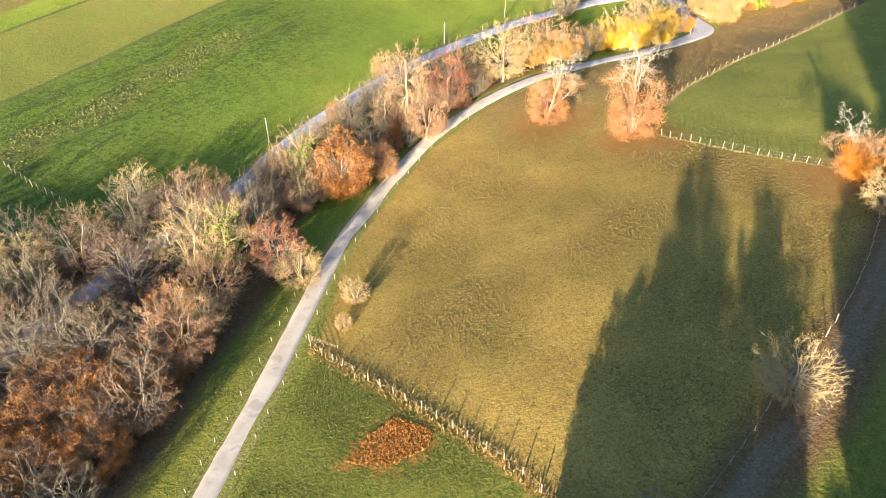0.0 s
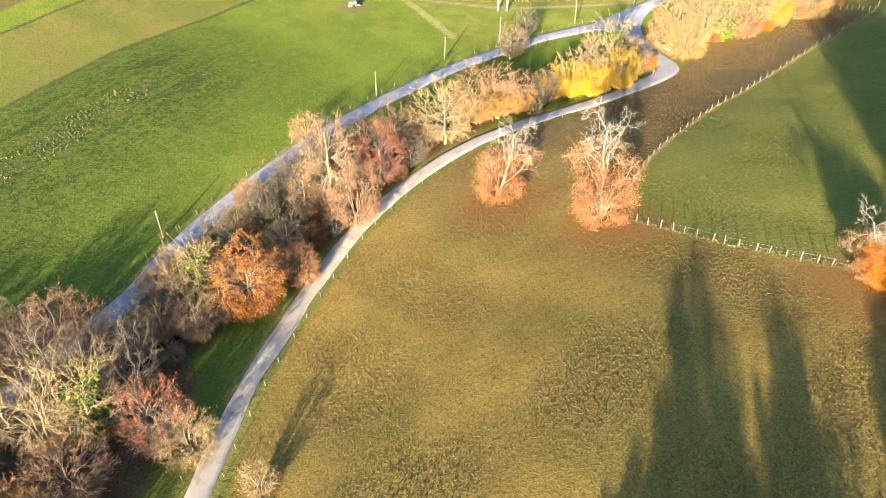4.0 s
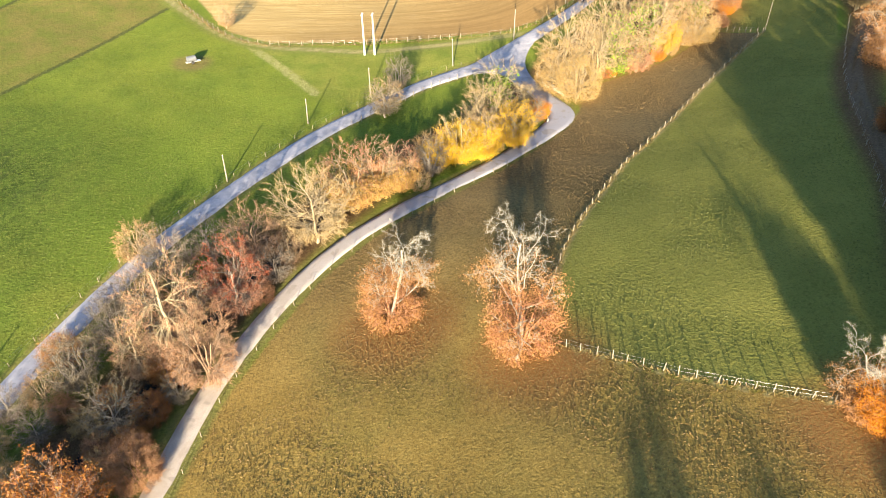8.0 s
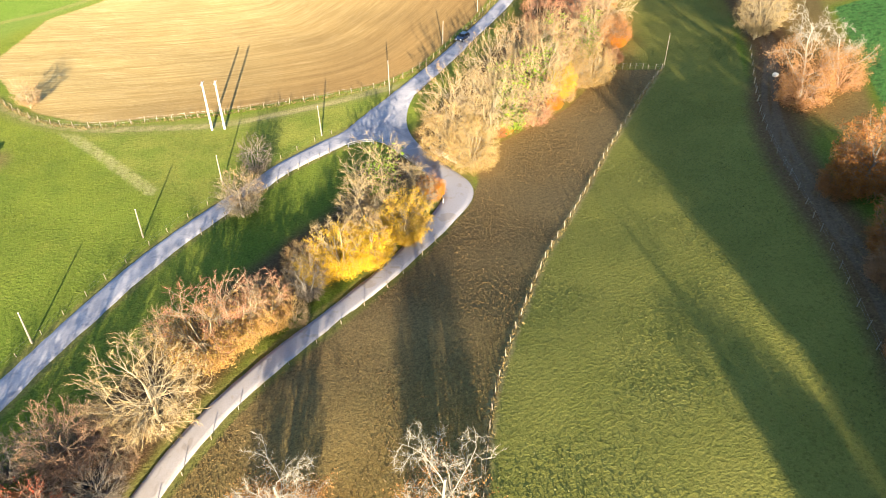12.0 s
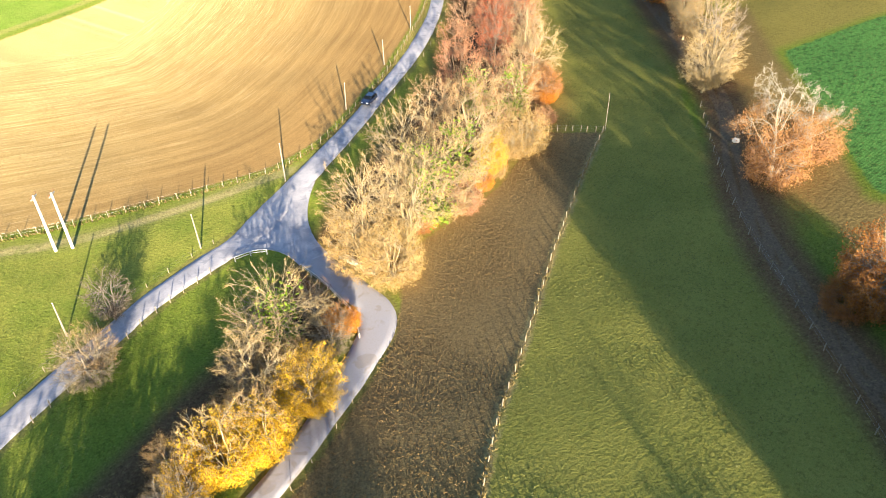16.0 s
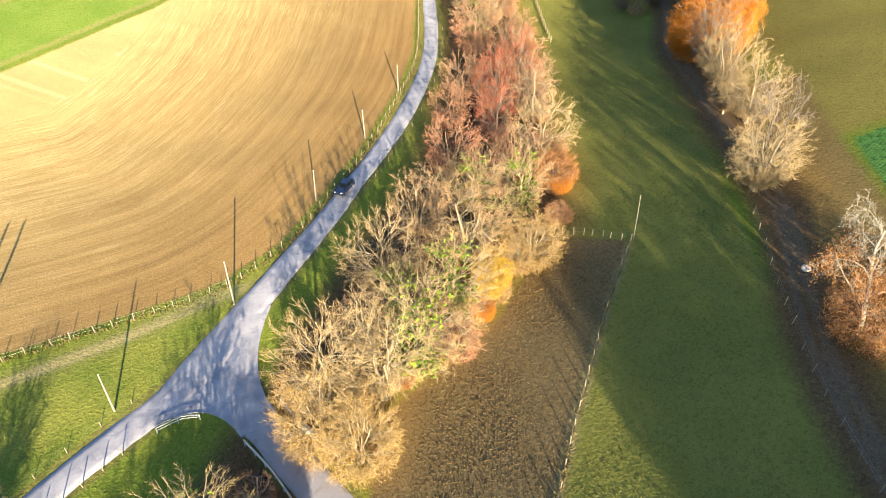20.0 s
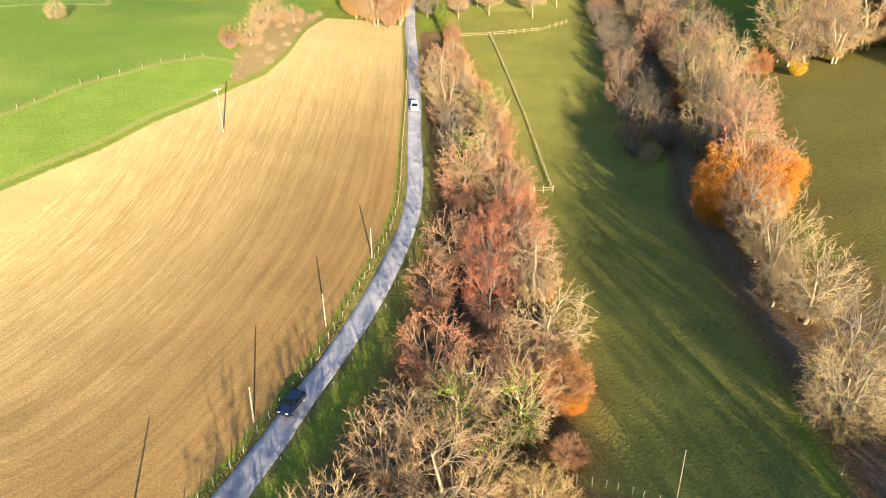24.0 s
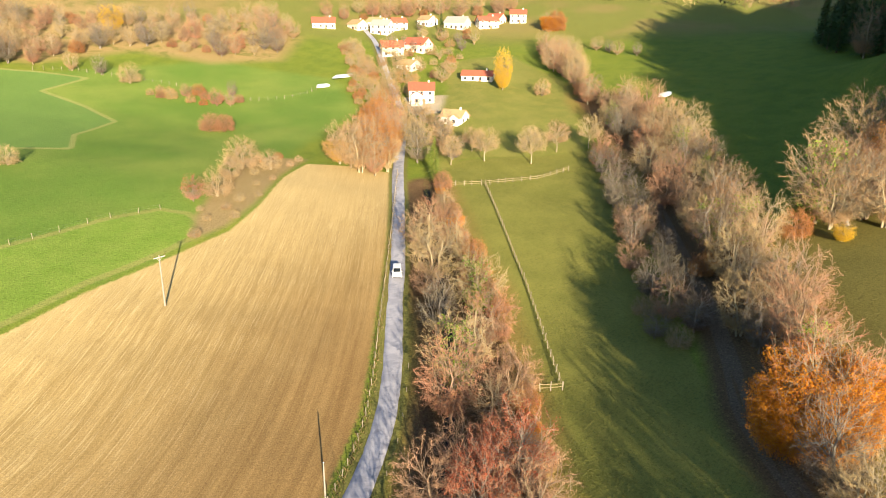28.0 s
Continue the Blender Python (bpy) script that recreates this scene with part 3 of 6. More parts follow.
    # bleached tussocks, and painted shade between clumps, all over but on the tilled field
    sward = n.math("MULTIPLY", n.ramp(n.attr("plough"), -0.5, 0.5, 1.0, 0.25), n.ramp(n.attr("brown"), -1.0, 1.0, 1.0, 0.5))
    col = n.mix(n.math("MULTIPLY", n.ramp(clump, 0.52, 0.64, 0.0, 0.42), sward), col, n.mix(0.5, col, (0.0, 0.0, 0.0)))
    col = n.mix(n.math("MULTIPLY", n.ramp(n.noise(2.6, 3, 0.6, P, 0.4), 0.55, 0.68, 0.0, 0.4), sward), col, n.mix(0.5, col, (0.34, 0.30, 0.10)))
    # shade between the tufts, put into the colour of the whole sheet
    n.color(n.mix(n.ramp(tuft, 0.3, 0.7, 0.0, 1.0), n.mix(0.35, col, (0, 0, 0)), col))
    n.bump(n.math("ADD", n.math("MULTIPLY", clump, n.math("MULTIPLY", sward, 1.1)), n.math("MULTIPLY", tuft, 0.5)), 0.5, 0.24)
    return n.m


GROUND = ground_material()
ground_sheet()


# ---- roads ----
def road_material(name, a, b, blue, newer=None):
    n = Nodes(name, 0.85, 0.25)
    P = n.place()
    f, g = n.noise(0.35, 4, 0.65, P), n.noise(6, 3, 0.7, P)
    col = n.mix(n.ramp(f, 0.35, 0.65), a, b)
    if newer:
        # newer, greyer tarmac from the bend onwards
        at = n.node("SeparateXYZ")
        n.put(at.inputs[0], P)
        col = n.mix(n.ramp(n.math("ADD", at.outputs[1], n.math("MULTIPLY", f, 20.0)), 125, 165), col, newer)
    col = n.mix(n.ramp(n.noise(0.5, 2, 0.5, P, 0.6), 0.58, 0.66, 0, 0.55), col, blue)
    col = n.mix(n.ramp(g, 0.4, 0.8, 0, 0.35), col, tuple(v * 0.6 for v in a))
    n.color(col)
    n.bump(g, 0.3, 0.02)
    return n.m


def ribbon(name, line, material, lift, label, trim=0.0):
    c = np.array(line)[:, :2]
    w = np.array(line)[:, 2] / 2 - trim
    t = np.gradient(c, axis=0)
    t /= np.linalg.norm(t, axis=1)[:, None]
    nrm = np.stack([-t[:, 1], t[:, 0]], -1)
    offs = [-1, -0.92, -0.5, 0, 0.5, 0.92, 1]
    rows = []
    rng = np.random.RandomState(5)
    for k, o in enumerate(offs):
        ragged = 1 + (rng.uniform(-0.05, 0.05, len(c)) if abs(o) > 0.9 else 0)
        p = c + nrm * (o * w * ragged)[:, None]
        crown = 0.06 * (1 - o * o)
        z = heights(c[:, 0], c[:, 1]) * 0.5 + heights(p[:, 0], p[:, 1]) * 0.5 + lift + crown - (0.16 if abs(o) == 1 else 0)
        rows.append(np.column_stack([p, z]))
    v = np.stack(rows, 1).reshape(-1, 3)
    m = len(offs)
    f = [(i * m + j, i * m + j + 1, (i + 1) * m + j + 1, (i + 1) * m + j) for i in range(len(c) - 1) for j in range(m - 1)]
    return tagged(new(name, mesh_of(name, v, f, material, smooth=True)), label, "road", kind="structure")


ASPHALT_LANE = road_material("pale asphalt", (0.32, 0.275, 0.24), (0.40, 0.35, 0.31), (0.22, 0.19, 0.175), (0.285, 0.28, 0.32))
ASPHALT_MAIN = road_material("grey asphalt", (0.24, 0.24, 0.285), (0.33, 0.325, 0.37), (0.16, 0.168, 0.22))
ribbon("road", MAIN, ASPHALT_MAIN, 0.09, "narrow grey asphalt country road")
ribbon("road", LANE, ASPHALT_LANE, 0.075, "pale worn asphalt farm lane with patches")


def fork_apron():
    """The widened mouth of the lane where it meets the road, with rounded corners."""
    def bow(a, c, b, n=10):
        return [((1 - t) ** 2 * a[0] + 2 * t * (1 - t) * c[0] + t * t * b[0], (1 - t) ** 2 * a[1] + 2 * t * (1 - t) * c[1] + t * t * b[1]) for t in np.linspace(0, 1, n)]
    edge = bow((52.0, 189.6), (60.2, 191.6), (61.0, 183.5)) + bow((65.7, 183.5), (64.2, 192.0), (72.0, 200.6)) + [(71, 203), (63, 197.6), (54, 192.6)]
    v = [(62.6, 192.5, ground_z(62.6, 192.5) + 0.16)] + [(x, y, ground_z(x, y) + 0.135) for x, y in edge]
    n = len(edge)
    low = [(x, y, z - 0.3) for x, y, z in v[1:]]
    f = [(0, 1 + i, 1 + (i + 1) % n) for i in range(n)] + [(1 + i, 1 + n + i, 1 + n + (i + 1) % n, 1 + (i + 1) % n) for i in range(n)]
    tagged(new("road", mesh_of("road", v + low, f, ASPHALT_MAIN)), "widened asphalt fork where lane and road meet", "road", kind="structure")


fork_apron()

# ---- trees ----
def perpendicular(d, rng):
    a = Vector((rng.gauss(0, 1), rng.gauss(0, 1), rng.gauss(0, 1)))
    a -= d * a.dot(d)
    return a.normalized()


class Growth:
    """One tree's branches: tapered tubes, thin twigs, and the places where leaves sit."""

    def __init__(self, seed):
        self.rng = random.Random(seed)
        self.seed = seed
        self.v, self.f, self.m = [], [], []
        self.tv, self.tf = [], []
        self.tips = []

    def tube(self, pts, radii, sides, mat):
        base = len(self.v)
        d0 = (pts[1] - pts[0]).normalized()
        a = d0.orthogonal().normalized()
        for i, p in enumerate(pts):
            d = (pts[min(i + 1, len(pts) - 1)] - pts[max(i - 1, 0)]).normalized()
            a = (a - d * a.dot(d)).normalized()
            b = d.cross(a)
            for s in range(sides):
                w = 2 * math.pi * s / sides
                self.v.append(p + (a * math.cos(w) + b * math.sin(w)) * radii[i])
        for i in range(len(pts) - 1):
            for s in range(sides):
                t = (s + 1) % sides
                self.f.append((base + i * sides + s, base + i * sides + t, base + (i + 1) * sides + t, base + (i + 1) * sides + s))
                self.m.append(mat)

    def reach(self, p, d, dome):
        """How far it is from p along d to the crown's outline, an egg with lumps and hollows."""
        wide, mid, tall = dome
        q, e = Vector((p.x / wide, p.y / wide, (p.z - mid) / tall)), Vector((d.x / wide, d.y / wide, d.z / tall))
        a, h, c = e.dot(e), q.dot(e), q.dot(q) - 1
        far = (-h + math.sqrt(max(h * h - a * c, 0))) / a if h * h > a * c else 0.3
        lump = noise.noise(d * 1.9 + Vector((self.seed * 0.37, 0, 0)))
        return max(far * (1 + 0.13 * lump), 0.25)

    def bow(self, a, b, along, seg, r0, r1, sides):
        """A bough from a to b that leaves in the direction along; returns its line."""
        rng = self.rng
        far = (b - a).length
        c = a + along * far * 0.45
        pts = []
        for i in range(seg + 1):
            t = i / seg
            p = a * (1 - t) ** 2 + c * (2 * t * (1 - t)) + b * (t * t)
            if 0 < i < seg:
                p = p + Vector((rng.gauss(0, 1), rng.gauss(0, 1), rng.gauss(0, 1))) * far * 0.016
            pts.append(p)
        self.tube(pts, [r0 + (r1 - r0) * i / seg for i in range(seg + 1)], sides, 0)
        return pts

    def dome_tree(self, spec, stems, trunk, top):
        """A tree whose boughs fill a dome: stems, limbs shared out over it, boughs to its outline, twigs."""
        rng, dome = self.rng, spec["dome"]
        foot = Vector((0, 0, spec["foot"]))
        posts = []
        for s in range(stems):
            if stems == 1:
                a, b = Vector((0, 0, -0.25)), Vector((rng.gauss(0, 0.2), rng.gauss(0, 0.2), top * spec["rise"]))
            else:
                w = 2 * math.pi * (s + rng.random() * 0.5) / stems
                lean = rng.uniform(0.8, 1.9)
                a, b = Vector((math.cos(w) * 0.3, math.sin(w) * 0.3, -0.2)), Vector((math.cos(w) * lean, math.sin(w) * lean, top * rng.uniform(0.42, 0.6)))
            posts.append(self.bow(a, b, Vector((0, 0, 1)), 6, trunk * 1.4, trunk * 0.5, 7))

        def spread(n, i):
            """The i-th of n directions shared evenly over the dome."""
            c = 1 - (1 - spec["droop"]) * (i + 0.5) / n
            r, w = math.sqrt(max(0, 1 - c * c)), i * 2.39996 + rng.gauss(0, 0.25)
            return Vector((math.cos(w) * r, math.sin(w) * r, c + rng.gauss(0, 0.05))).normalized()

        limbs = []
        n = spec["limbs"]
        for i in range(n):
            d = spread(n, i)
            post = max(posts, key=lambda p: p[-1].x * d.x + p[-1].y * d.y + rng.random() * 0.6) if stems > 1 else posts[0]
            low = spec["clear"]
            f = min(0.99, max(low, low + (1 - low) * (1 - math.acos(max(-1, min(1, d.z))) / 1.75) + rng.gauss(0, 0.06)))
            k = int(f * 6)
            a = post[k].lerp(post[k + 1], f * 6 - k)
            b = foot + d * self.reach(foot, d, dome) * rng.uniform(0.55, 0.72)
            along = (Vector((0, 0, 0.55)) + (b - a).normalized()).normalized()
            limbs.append((d, self.bow(a, b, along, 5, trunk * rng.uniform(0.26, 0.36), 0.024, 4)))
        n = spec["boughs"]
        for i in range(n):
            d = spread(n, i)
            near = sorted(limbs, key=lambda q: -q[0].dot(d))[: 2 if i % 3 else 3]
            line = rng.choice(near)[1]
            f = rng.uniform(0.12, 0.8) * 5
            k = min(int(f), 4)
            a = line[k].lerp(line[k + 1], f - k)
            b = foot + d * self.reach(foot, d, dome) * (rng.uniform(0.80, 0.88) if i % 8 else rng.uniform(0.5, 0.75))
            along = ((line[k + 1] - line[k]).normalized() * 0.5 + (b - a).normalized()).normalized()
            pts = self.bow(a, b, along, 4, 0.03, 0.013, 3)
            m = spec["kids"][2]
            for j in range(m):
                f = 0.4 + 0.59 * (j + rng.random()) / m
                q = int(f * 4)
                p = pts[q].lerp(pts[min(q + 1, 4)], f * 4 - q)
                dd = (pts[min(q + 1, 4)] - pts[q]).normalized()
                ang = radians(rng.gauss(spec["angle"][2], 12))
                nd = (dd * math.cos(ang) + perpendicular(dd, rng) * math.sin(ang)).normalized()
                self.branch(p, nd, rng.uniform(0.8, 1.15) * spec["spray"], 0.013, 3, spec)

    def branch(self, p, d, length, radius, level, spec):
        rng = self.rng
        seg = (6, 5, 3, 1)[level]
        pts, dirs = [p.copy()], [d.copy()]
        for i in range(seg):
            d = (d + perpendicular(d, rng) * spec["wander"] * (0.25, 1.0, 1.5, 2.0)[level] * rng.random() + Vector((0, 0, spec["up"] * (1 if level else 0.2)))).normalized()
            p = p + d * (length / seg)
            pts.append(p.copy())
            dirs.append(d.copy())
        end = (0.45, 0.3, 0.3, 0.35)[level]
        radii = [radius * (1 - (1 - end) * i / seg) for i in range(seg + 1)]
        if level == 0:
            radii[0] *= 1.5
        self.tube(pts, radii, (7, 5, 3, 3)[level], 0)
        n = spec["kids"][level]
        start = (spec["clear"], 0.22, 0.15, 0.05)[level]
        for k in range(n):
            f = start + (1 - start) * (k + rng.random() * 0.8) / n
            f = min(f, 0.999)
            i = int(f * seg)
            q = pts[i].lerp(pts[i + 1], f * seg - i)
            dd = dirs[min(i + 1, seg)]
            ang = radians(rng.gauss(spec["angle"][level] if level else spec["low"] + (spec["high"] - spec["low"]) * (f - start) / (1 - start), 8))
            if level == 0:
                az = 2.4 * k + rng.random() * 0.8
                side = Vector((math.cos(az), math.sin(az), 0))
                nd = (Vector((0, 0, 1)) * math.cos(ang) + side * math.sin(ang)).normalized()
                ln = spec["limb"] * spec["shape"](f) * rng.uniform(0.8, 1.15)
            else:
                nd = (dd * math.cos(ang) + perpendicular(dd, rng) * math.sin(ang)).normalized()
                ln = length * spec["shrink"][level] * (1.1 - 0.55 * f) * rng.uniform(0.75, 1.25)
            if level < 3 and not (level == 2 and spec["kids"][2] == 0):
                self.branch(q, nd, ln, max((0.03, 0.024, 0.013)[level], radii[i] * spec["thin"][level] * (1.25 - 0.5 * f)), level + 1, spec)
            else:
                ln = spec["twig_length"] * rng.uniform(0.55, 1.3)
                nd = (nd + Vector((0, 0, spec["up"]))).normalized()
                e = q + nd * ln
                w = perpendicular(nd, rng) * spec["width"]
                b = len(self.tv)
                self.tv += [q - w, q + w, e]
                self.tf.append((b, b + 1, b + 2))
                self.tips.append(q.lerp(e, rng.uniform(0.4, 1.0)))

    def leaves(self, tips, each, size, spread):
        rng = self.rng
        v, f = [], []
        for p in tips:
            for _ in range(each):
                c = p + Vector((rng.gauss(0, spread), rng.gauss(0, spread), rng.gauss(0, spread * 0.8)))
                a = Vector((rng.gauss(0, 1), rng.gauss(0, 1), rng.gauss(0, 1))).normalized()
                b = perpendicular(a, rng)
                s = size * rng.uniform(0.6, 1.3)
                k = len(v)
                v += [c - a * s, c + b * s * 0.55, c + a * s, c - b * s * 0.55]
                f.append((k, k + 1, k + 2, k + 3))
        return v, f


BARK_PALE = bark_material("pale bark", (0.235, 0.19, 0.125), (0.32, 0.265, 0.18))
BARK_GREY = bark_material("grey bark", (0.15, 0.13, 0.11), (0.23, 0.20, 0.17))
BARK_BROWN = bark_material("brown bark", (0.17, 0.115, 0.08), (0.24, 0.17, 0.12))
BARK_WHITE = bark_material("bleached wood", (0.215, 0.19, 0.155), (0.32, 0.295, 0.25))
TWIG_PALE = bark_material("straw twigs", (0.30, 0.215, 0.10), (0.39, 0.29, 0.14), drift=(0.35, 0.195, 0.105))
TWIG_GREY = bark_material("grey twigs", (0.105, 0.080, 0.060), (0.165, 0.127, 0.092), drift=(0.19, 0.155, 0.085))
TWIG_DARK = bark_material("dark brown twigs", (0.105, 0.066, 0.045), (0.155, 0.096, 0.062), drift=(0.16, 0.082, 0.058))
TWIG_BROWN = bark_material("reddish twigs", (0.285, 0.162, 0.10), (0.37, 0.225, 0.142), drift=(0.37, 0.15, 0.088))
LEAF_RUST = leaf_material("rust leaves", (0.30, 0.115, 0.026), (0.42, 0.185, 0.040), (0.22, 0.09, 0.025))
LEAF_GOLD = leaf_material("golden brown leaves", (0.34, 0.215, 0.06), (0.42, 0.28, 0.085), (0.33, 0.15, 0.035))
LEAF_ORANGE = leaf_material("orange leaves", (0.48, 0.17, 0.010), (0.58, 0.25, 0.012), (0.38, 0.11, 0.012))
LEAF_YELLOW = leaf_material("yellow leaves", (0.54, 0.32, 0.012), (0.60, 0.39, 0.018), (0.42, 0.31, 0.02))
LEAF_RED = leaf_material("dark red leaves", (0.24, 0.05, 0.025), (0.34, 0.08, 0.035), (0.20, 0.07, 0.03))
LEAF_TAN = leaf_material("dry tan leaves", (0.27, 0.185, 0.08), (0.33, 0.235, 0.11), (0.20, 0.12, 0.05))
LEAF_IVY = leaf_material("ivy leaves", (0.12, 0.19, 0.018), (0.21, 0.28, 0.026), (0.06, 0.12, 0.018))
LEAF_ROSE = leaf_material("pale russet leaves", (0.29, 0.135, 0.045), (0.36, 0.185, 0.065), (0.23, 0.105, 0.035))
LEAF_PINK = leaf_material("russet pink leaves", (0.30, 0.155, 0.072), (0.37, 0.20, 0.095), (0.25, 0.115, 0.05))
NEEDLES = leaf_material("fir needles", (0.03, 0.07, 0.02), (0.06, 0.11, 0.025), (0.10, 0.14, 0.03), 0.15)

H0 = 12.0


def round_crown(f):
    return 1.0 - 0.62 * f


def broad_crown(f):
    return 1.05 - 0.45 * f


# dome: half width, middle and half height of the crown; foot: the height whence the boughs spread; droop: how far below the level they reach
SPEC = {"wander": 0.13, "up": 0.05, "kids": (14, 8, 5, 8), "angle": (44, 40, 38, 34), "low": 66, "high": 14, "clear": 0.16, "limb": 6.6, "shrink": (1, 0.52, 0.50, 1),
        "thin": (0.52, 0.5, 0.55, 1), "twig_length": 0.55, "width": 0.013, "shape": round_crown, "dome": (4.7, 6.6, 5.2), "foot": 1.6, "rise": 0.5, "limbs": 16, "boughs": 190, "droop": -0.15, "spray": 0.85}
PROTOS = {}


def tree_kind(kind, name, label, seed, bark, twig, leaf=None, each=0, size=0.2, spread=0.22, keep=lambda p: True, ivy=False, skirt=None, trunk=0.17, top=H0, category="tree", stems=1, **over):
    """Builds one tree with its parts: trunk, twigs, and where it has them leaves and ivy."""
    g = Growth(seed)
    spec = {**SPEC, **over}
    if spec["dome"]:
        g.dome_tree(spec, stems, trunk, top)
    for s in range(0 if spec["dome"] else stems):
        if stems == 1:
            p, d = Vector((0, 0, -0.25)), Vector((0, 0, 1))
        else:
            w = 2 * math.pi * s / stems + g.rng.random()
            lean = g.rng.uniform(0.15, 0.55)
            p = Vector((math.cos(w) * 0.25, math.sin(w) * 0.25, -0.2))
            d = Vector((math.cos(w) * lean, math.sin(w) * lean, 1)).normalized()
        g.branch(p, d, top * (spec["rise"] if stems == 1 else g.rng.uniform(0.4, 0.6)), trunk, 0, spec)
    high = max(v.z for v in g.tv)
    k = top / high
    for v in g.v + g.tv + g.tips:
        if v.z > 0:
            v *= k
    root = new(name)
    root.empty_display_size = 0.5
    tagged(root, label, category)
    part("trunk", mesh_of("trunk", g.v, g.f, bark, smooth=True), None, root)
    part("crown", mesh_of("crown", g.tv, g.tf, twig), None, root)
    if leaf and each:
        v, f = g.leaves([p for p in g.tips if keep(p)], each, size, spread)
        part("foliage", mesh_of("foliage", v, f, leaf), None, root)
    if skirt:
        low = Growth(seed + 500)
        low.dome_tree({**SPEC, "dome": (3.9, 3.0, 3.7), "foot": 0.4, "limbs": 14, "boughs": 110, "clear": 0.1, "kids": (8, 5, 5, 6)}, 7, 0.07, 6.0)
        part("undergrowth", mesh_of("undergrowth", low.v + low.tv, low.f + [tuple(a + len(low.v) for a in t) for t in low.tf], TWIG_BROWN), None, root, "thicket of brown shoots")
        v, f = low.leaves(low.tips, 3, 0.08, 0.26)
        part("foliage", mesh_of("foliage", v, f, skirt), None, root, "rusty leaves about the foot")
    if ivy:
        spots = []
        for i in range(0, len(g.v), 3):
            p = g.v[i]
            if math.hypot(p.x, p.y) < 2.2 and p.z < top * 0.82:
                spots.append(p)
        g.rng.shuffle(spots)
        v, f = g.leaves(spots[:620], 4, 0.2, 0.45)
        part("ivy", mesh_of("ivy", v, f, LEAF_IVY), None, root, "climbing green ivy")
    PROTOS.setdefault(kind, []).append((root, []))


def conifer_kind(kind, name, label, seed, needles=None):
    rng = random.Random(seed)
    g = Growth(seed)
    g.tube([Vector((0, 0, -0.2)), Vector((0, 0, 6)), Vector((0, 0, 12))], [0.24, 0.13, 0.02], 7, 0)
    v, f = [], []
    z = 0.9
    while z < 11.8:
        r = 2.9 * (1 - z / 12.3) ** 0.85 + 0.12
        n = int(6 + r * 4)
        for i in range(n):
            w = rng.random() * 6.283
            ln = r * rng.uniform(0.7, 1.15)
            side = Vector((-math.sin(w), math.cos(w), 0))
            out = Vector((math.cos(w), math.sin(w), -0.28))
            for q in range(4):
                c = Vector((0, 0, z)) + out * ln * (0.2 + 0.25 * q)
                s = 0.34 * (1.1 - 0.15 * q) * rng.uniform(0.7, 1.3)
                k = len(v)
                tilt = Vector((0, 0, rng.uniform(-0.25, 0.25)))
                v += [c - side * s * 0.6 + tilt * s, c + out * s, c + side * s * 0.6 - tilt * s, c - out * s * 0.5]
                f.append((k, k + 1, k + 2, k + 3))
        z += 0.27
    root = new(name)
    tagged(root, label, "tree")
    part("trunk", mesh_of("trunk", g.v, g.f, BARK_BROWN, smooth=True), None, root)
    part("foliage", mesh_of("foliage", v, f, needles or NEEDLES), None, root)
    PROTOS.setdefault(kind, []).append((root, []))


def orchard_rows():
    return dict(trunk=0.15, clear=0.4, dome=(5.2, 7.0, 4.8), foot=4.4)


def gone_low(z):
    return lambda p: p.z < z


def some(share, key=97):
    """Keeps a share of the leaves, in drifts along the boughs."""
    return lambda p: noise.noise(p * 0.55 + Vector((key, 0, 0))) + 0.5 < share


tree_kind("p", "ash_tree", "bare straw-coloured ash tree with fine twigs", 11, BARK_PALE, TWIG_PALE, LEAF_TAN, 1, 0.07, 0.1, some(0.35))
tree_kind("p", "ash_tree", "bare pale ash tree with a fan of upswept limbs", 12, BARK_PALE, TWIG_PALE, stems=4, trunk=0.13, up=0.08, clear=0.3, dome=(4.4, 7.0, 5.0))
tree_kind("p", "ash_tree", "wide bare straw-coloured ash tree", 13, BARK_PALE, TWIG_PALE, dome=(5.5, 6.4, 5.0), rise=0.5)
tree_kind("p", "ash_tree", "spreading pale ash tree, forked low", 14, BARK_PALE, TWIG_PALE, LEAF_TAN, 1, 0.07, 0.12, some(0.5), stems=2, trunk=0.16, clear=0.28, dome=(5.0, 6.6, 5.2))
tree_kind("g", "alder_tree", "leafless grey alder with thin upright branches", 21, BARK_GREY, TWIG_GREY, stems=3, trunk=0.12, up=0.1, dome=(3.9, 6.8, 5.2))
tree_kind("g", "alder_tree", "leafless grey-brown woodland alder", 22, BARK_GREY, TWIG_GREY)
tree_kind("b", "hornbeam_tree", "nearly bare hornbeam with reddish brown twigs", 31, BARK_BROWN, TWIG_BROWN, LEAF_PINK, 1, 0.06, 0.12, some(0.35))
tree_kind("b", "hornbeam_tree", "slender hornbeam with brown twigs and a few dry leaves", 32, BARK_PALE, TWIG_BROWN, LEAF_TAN, 1, 0.07, 0.1, some(0.45), up=0.09, dome=(3.7, 6.6, 5.4), rise=0.72)
tree_kind("b", "hornbeam_tree", "many-stemmed hornbeam with a haze of russet twigs", 33, BARK_BROWN, TWIG_BROWN, LEAF_PINK, 1, 0.065, 0.12, some(0.42), stems=4, trunk=0.12, clear=0.25, dome=(4.8, 6.2, 5.6))
tree_kind("n", "hornbeam_tree", "dark brown leafless hornbeam in the wood", 36, BARK_GREY, TWIG_DARK, LEAF_RUST, 1, 0.07, 0.1, some(0.2), stems=3, trunk=0.12, dome=(4.4, 6.6, 5.2))
tree_kind("n", "hornbeam_tree", "dark leafless hornbeam with a rounded crown", 37, BARK_GREY, TWIG_DARK)
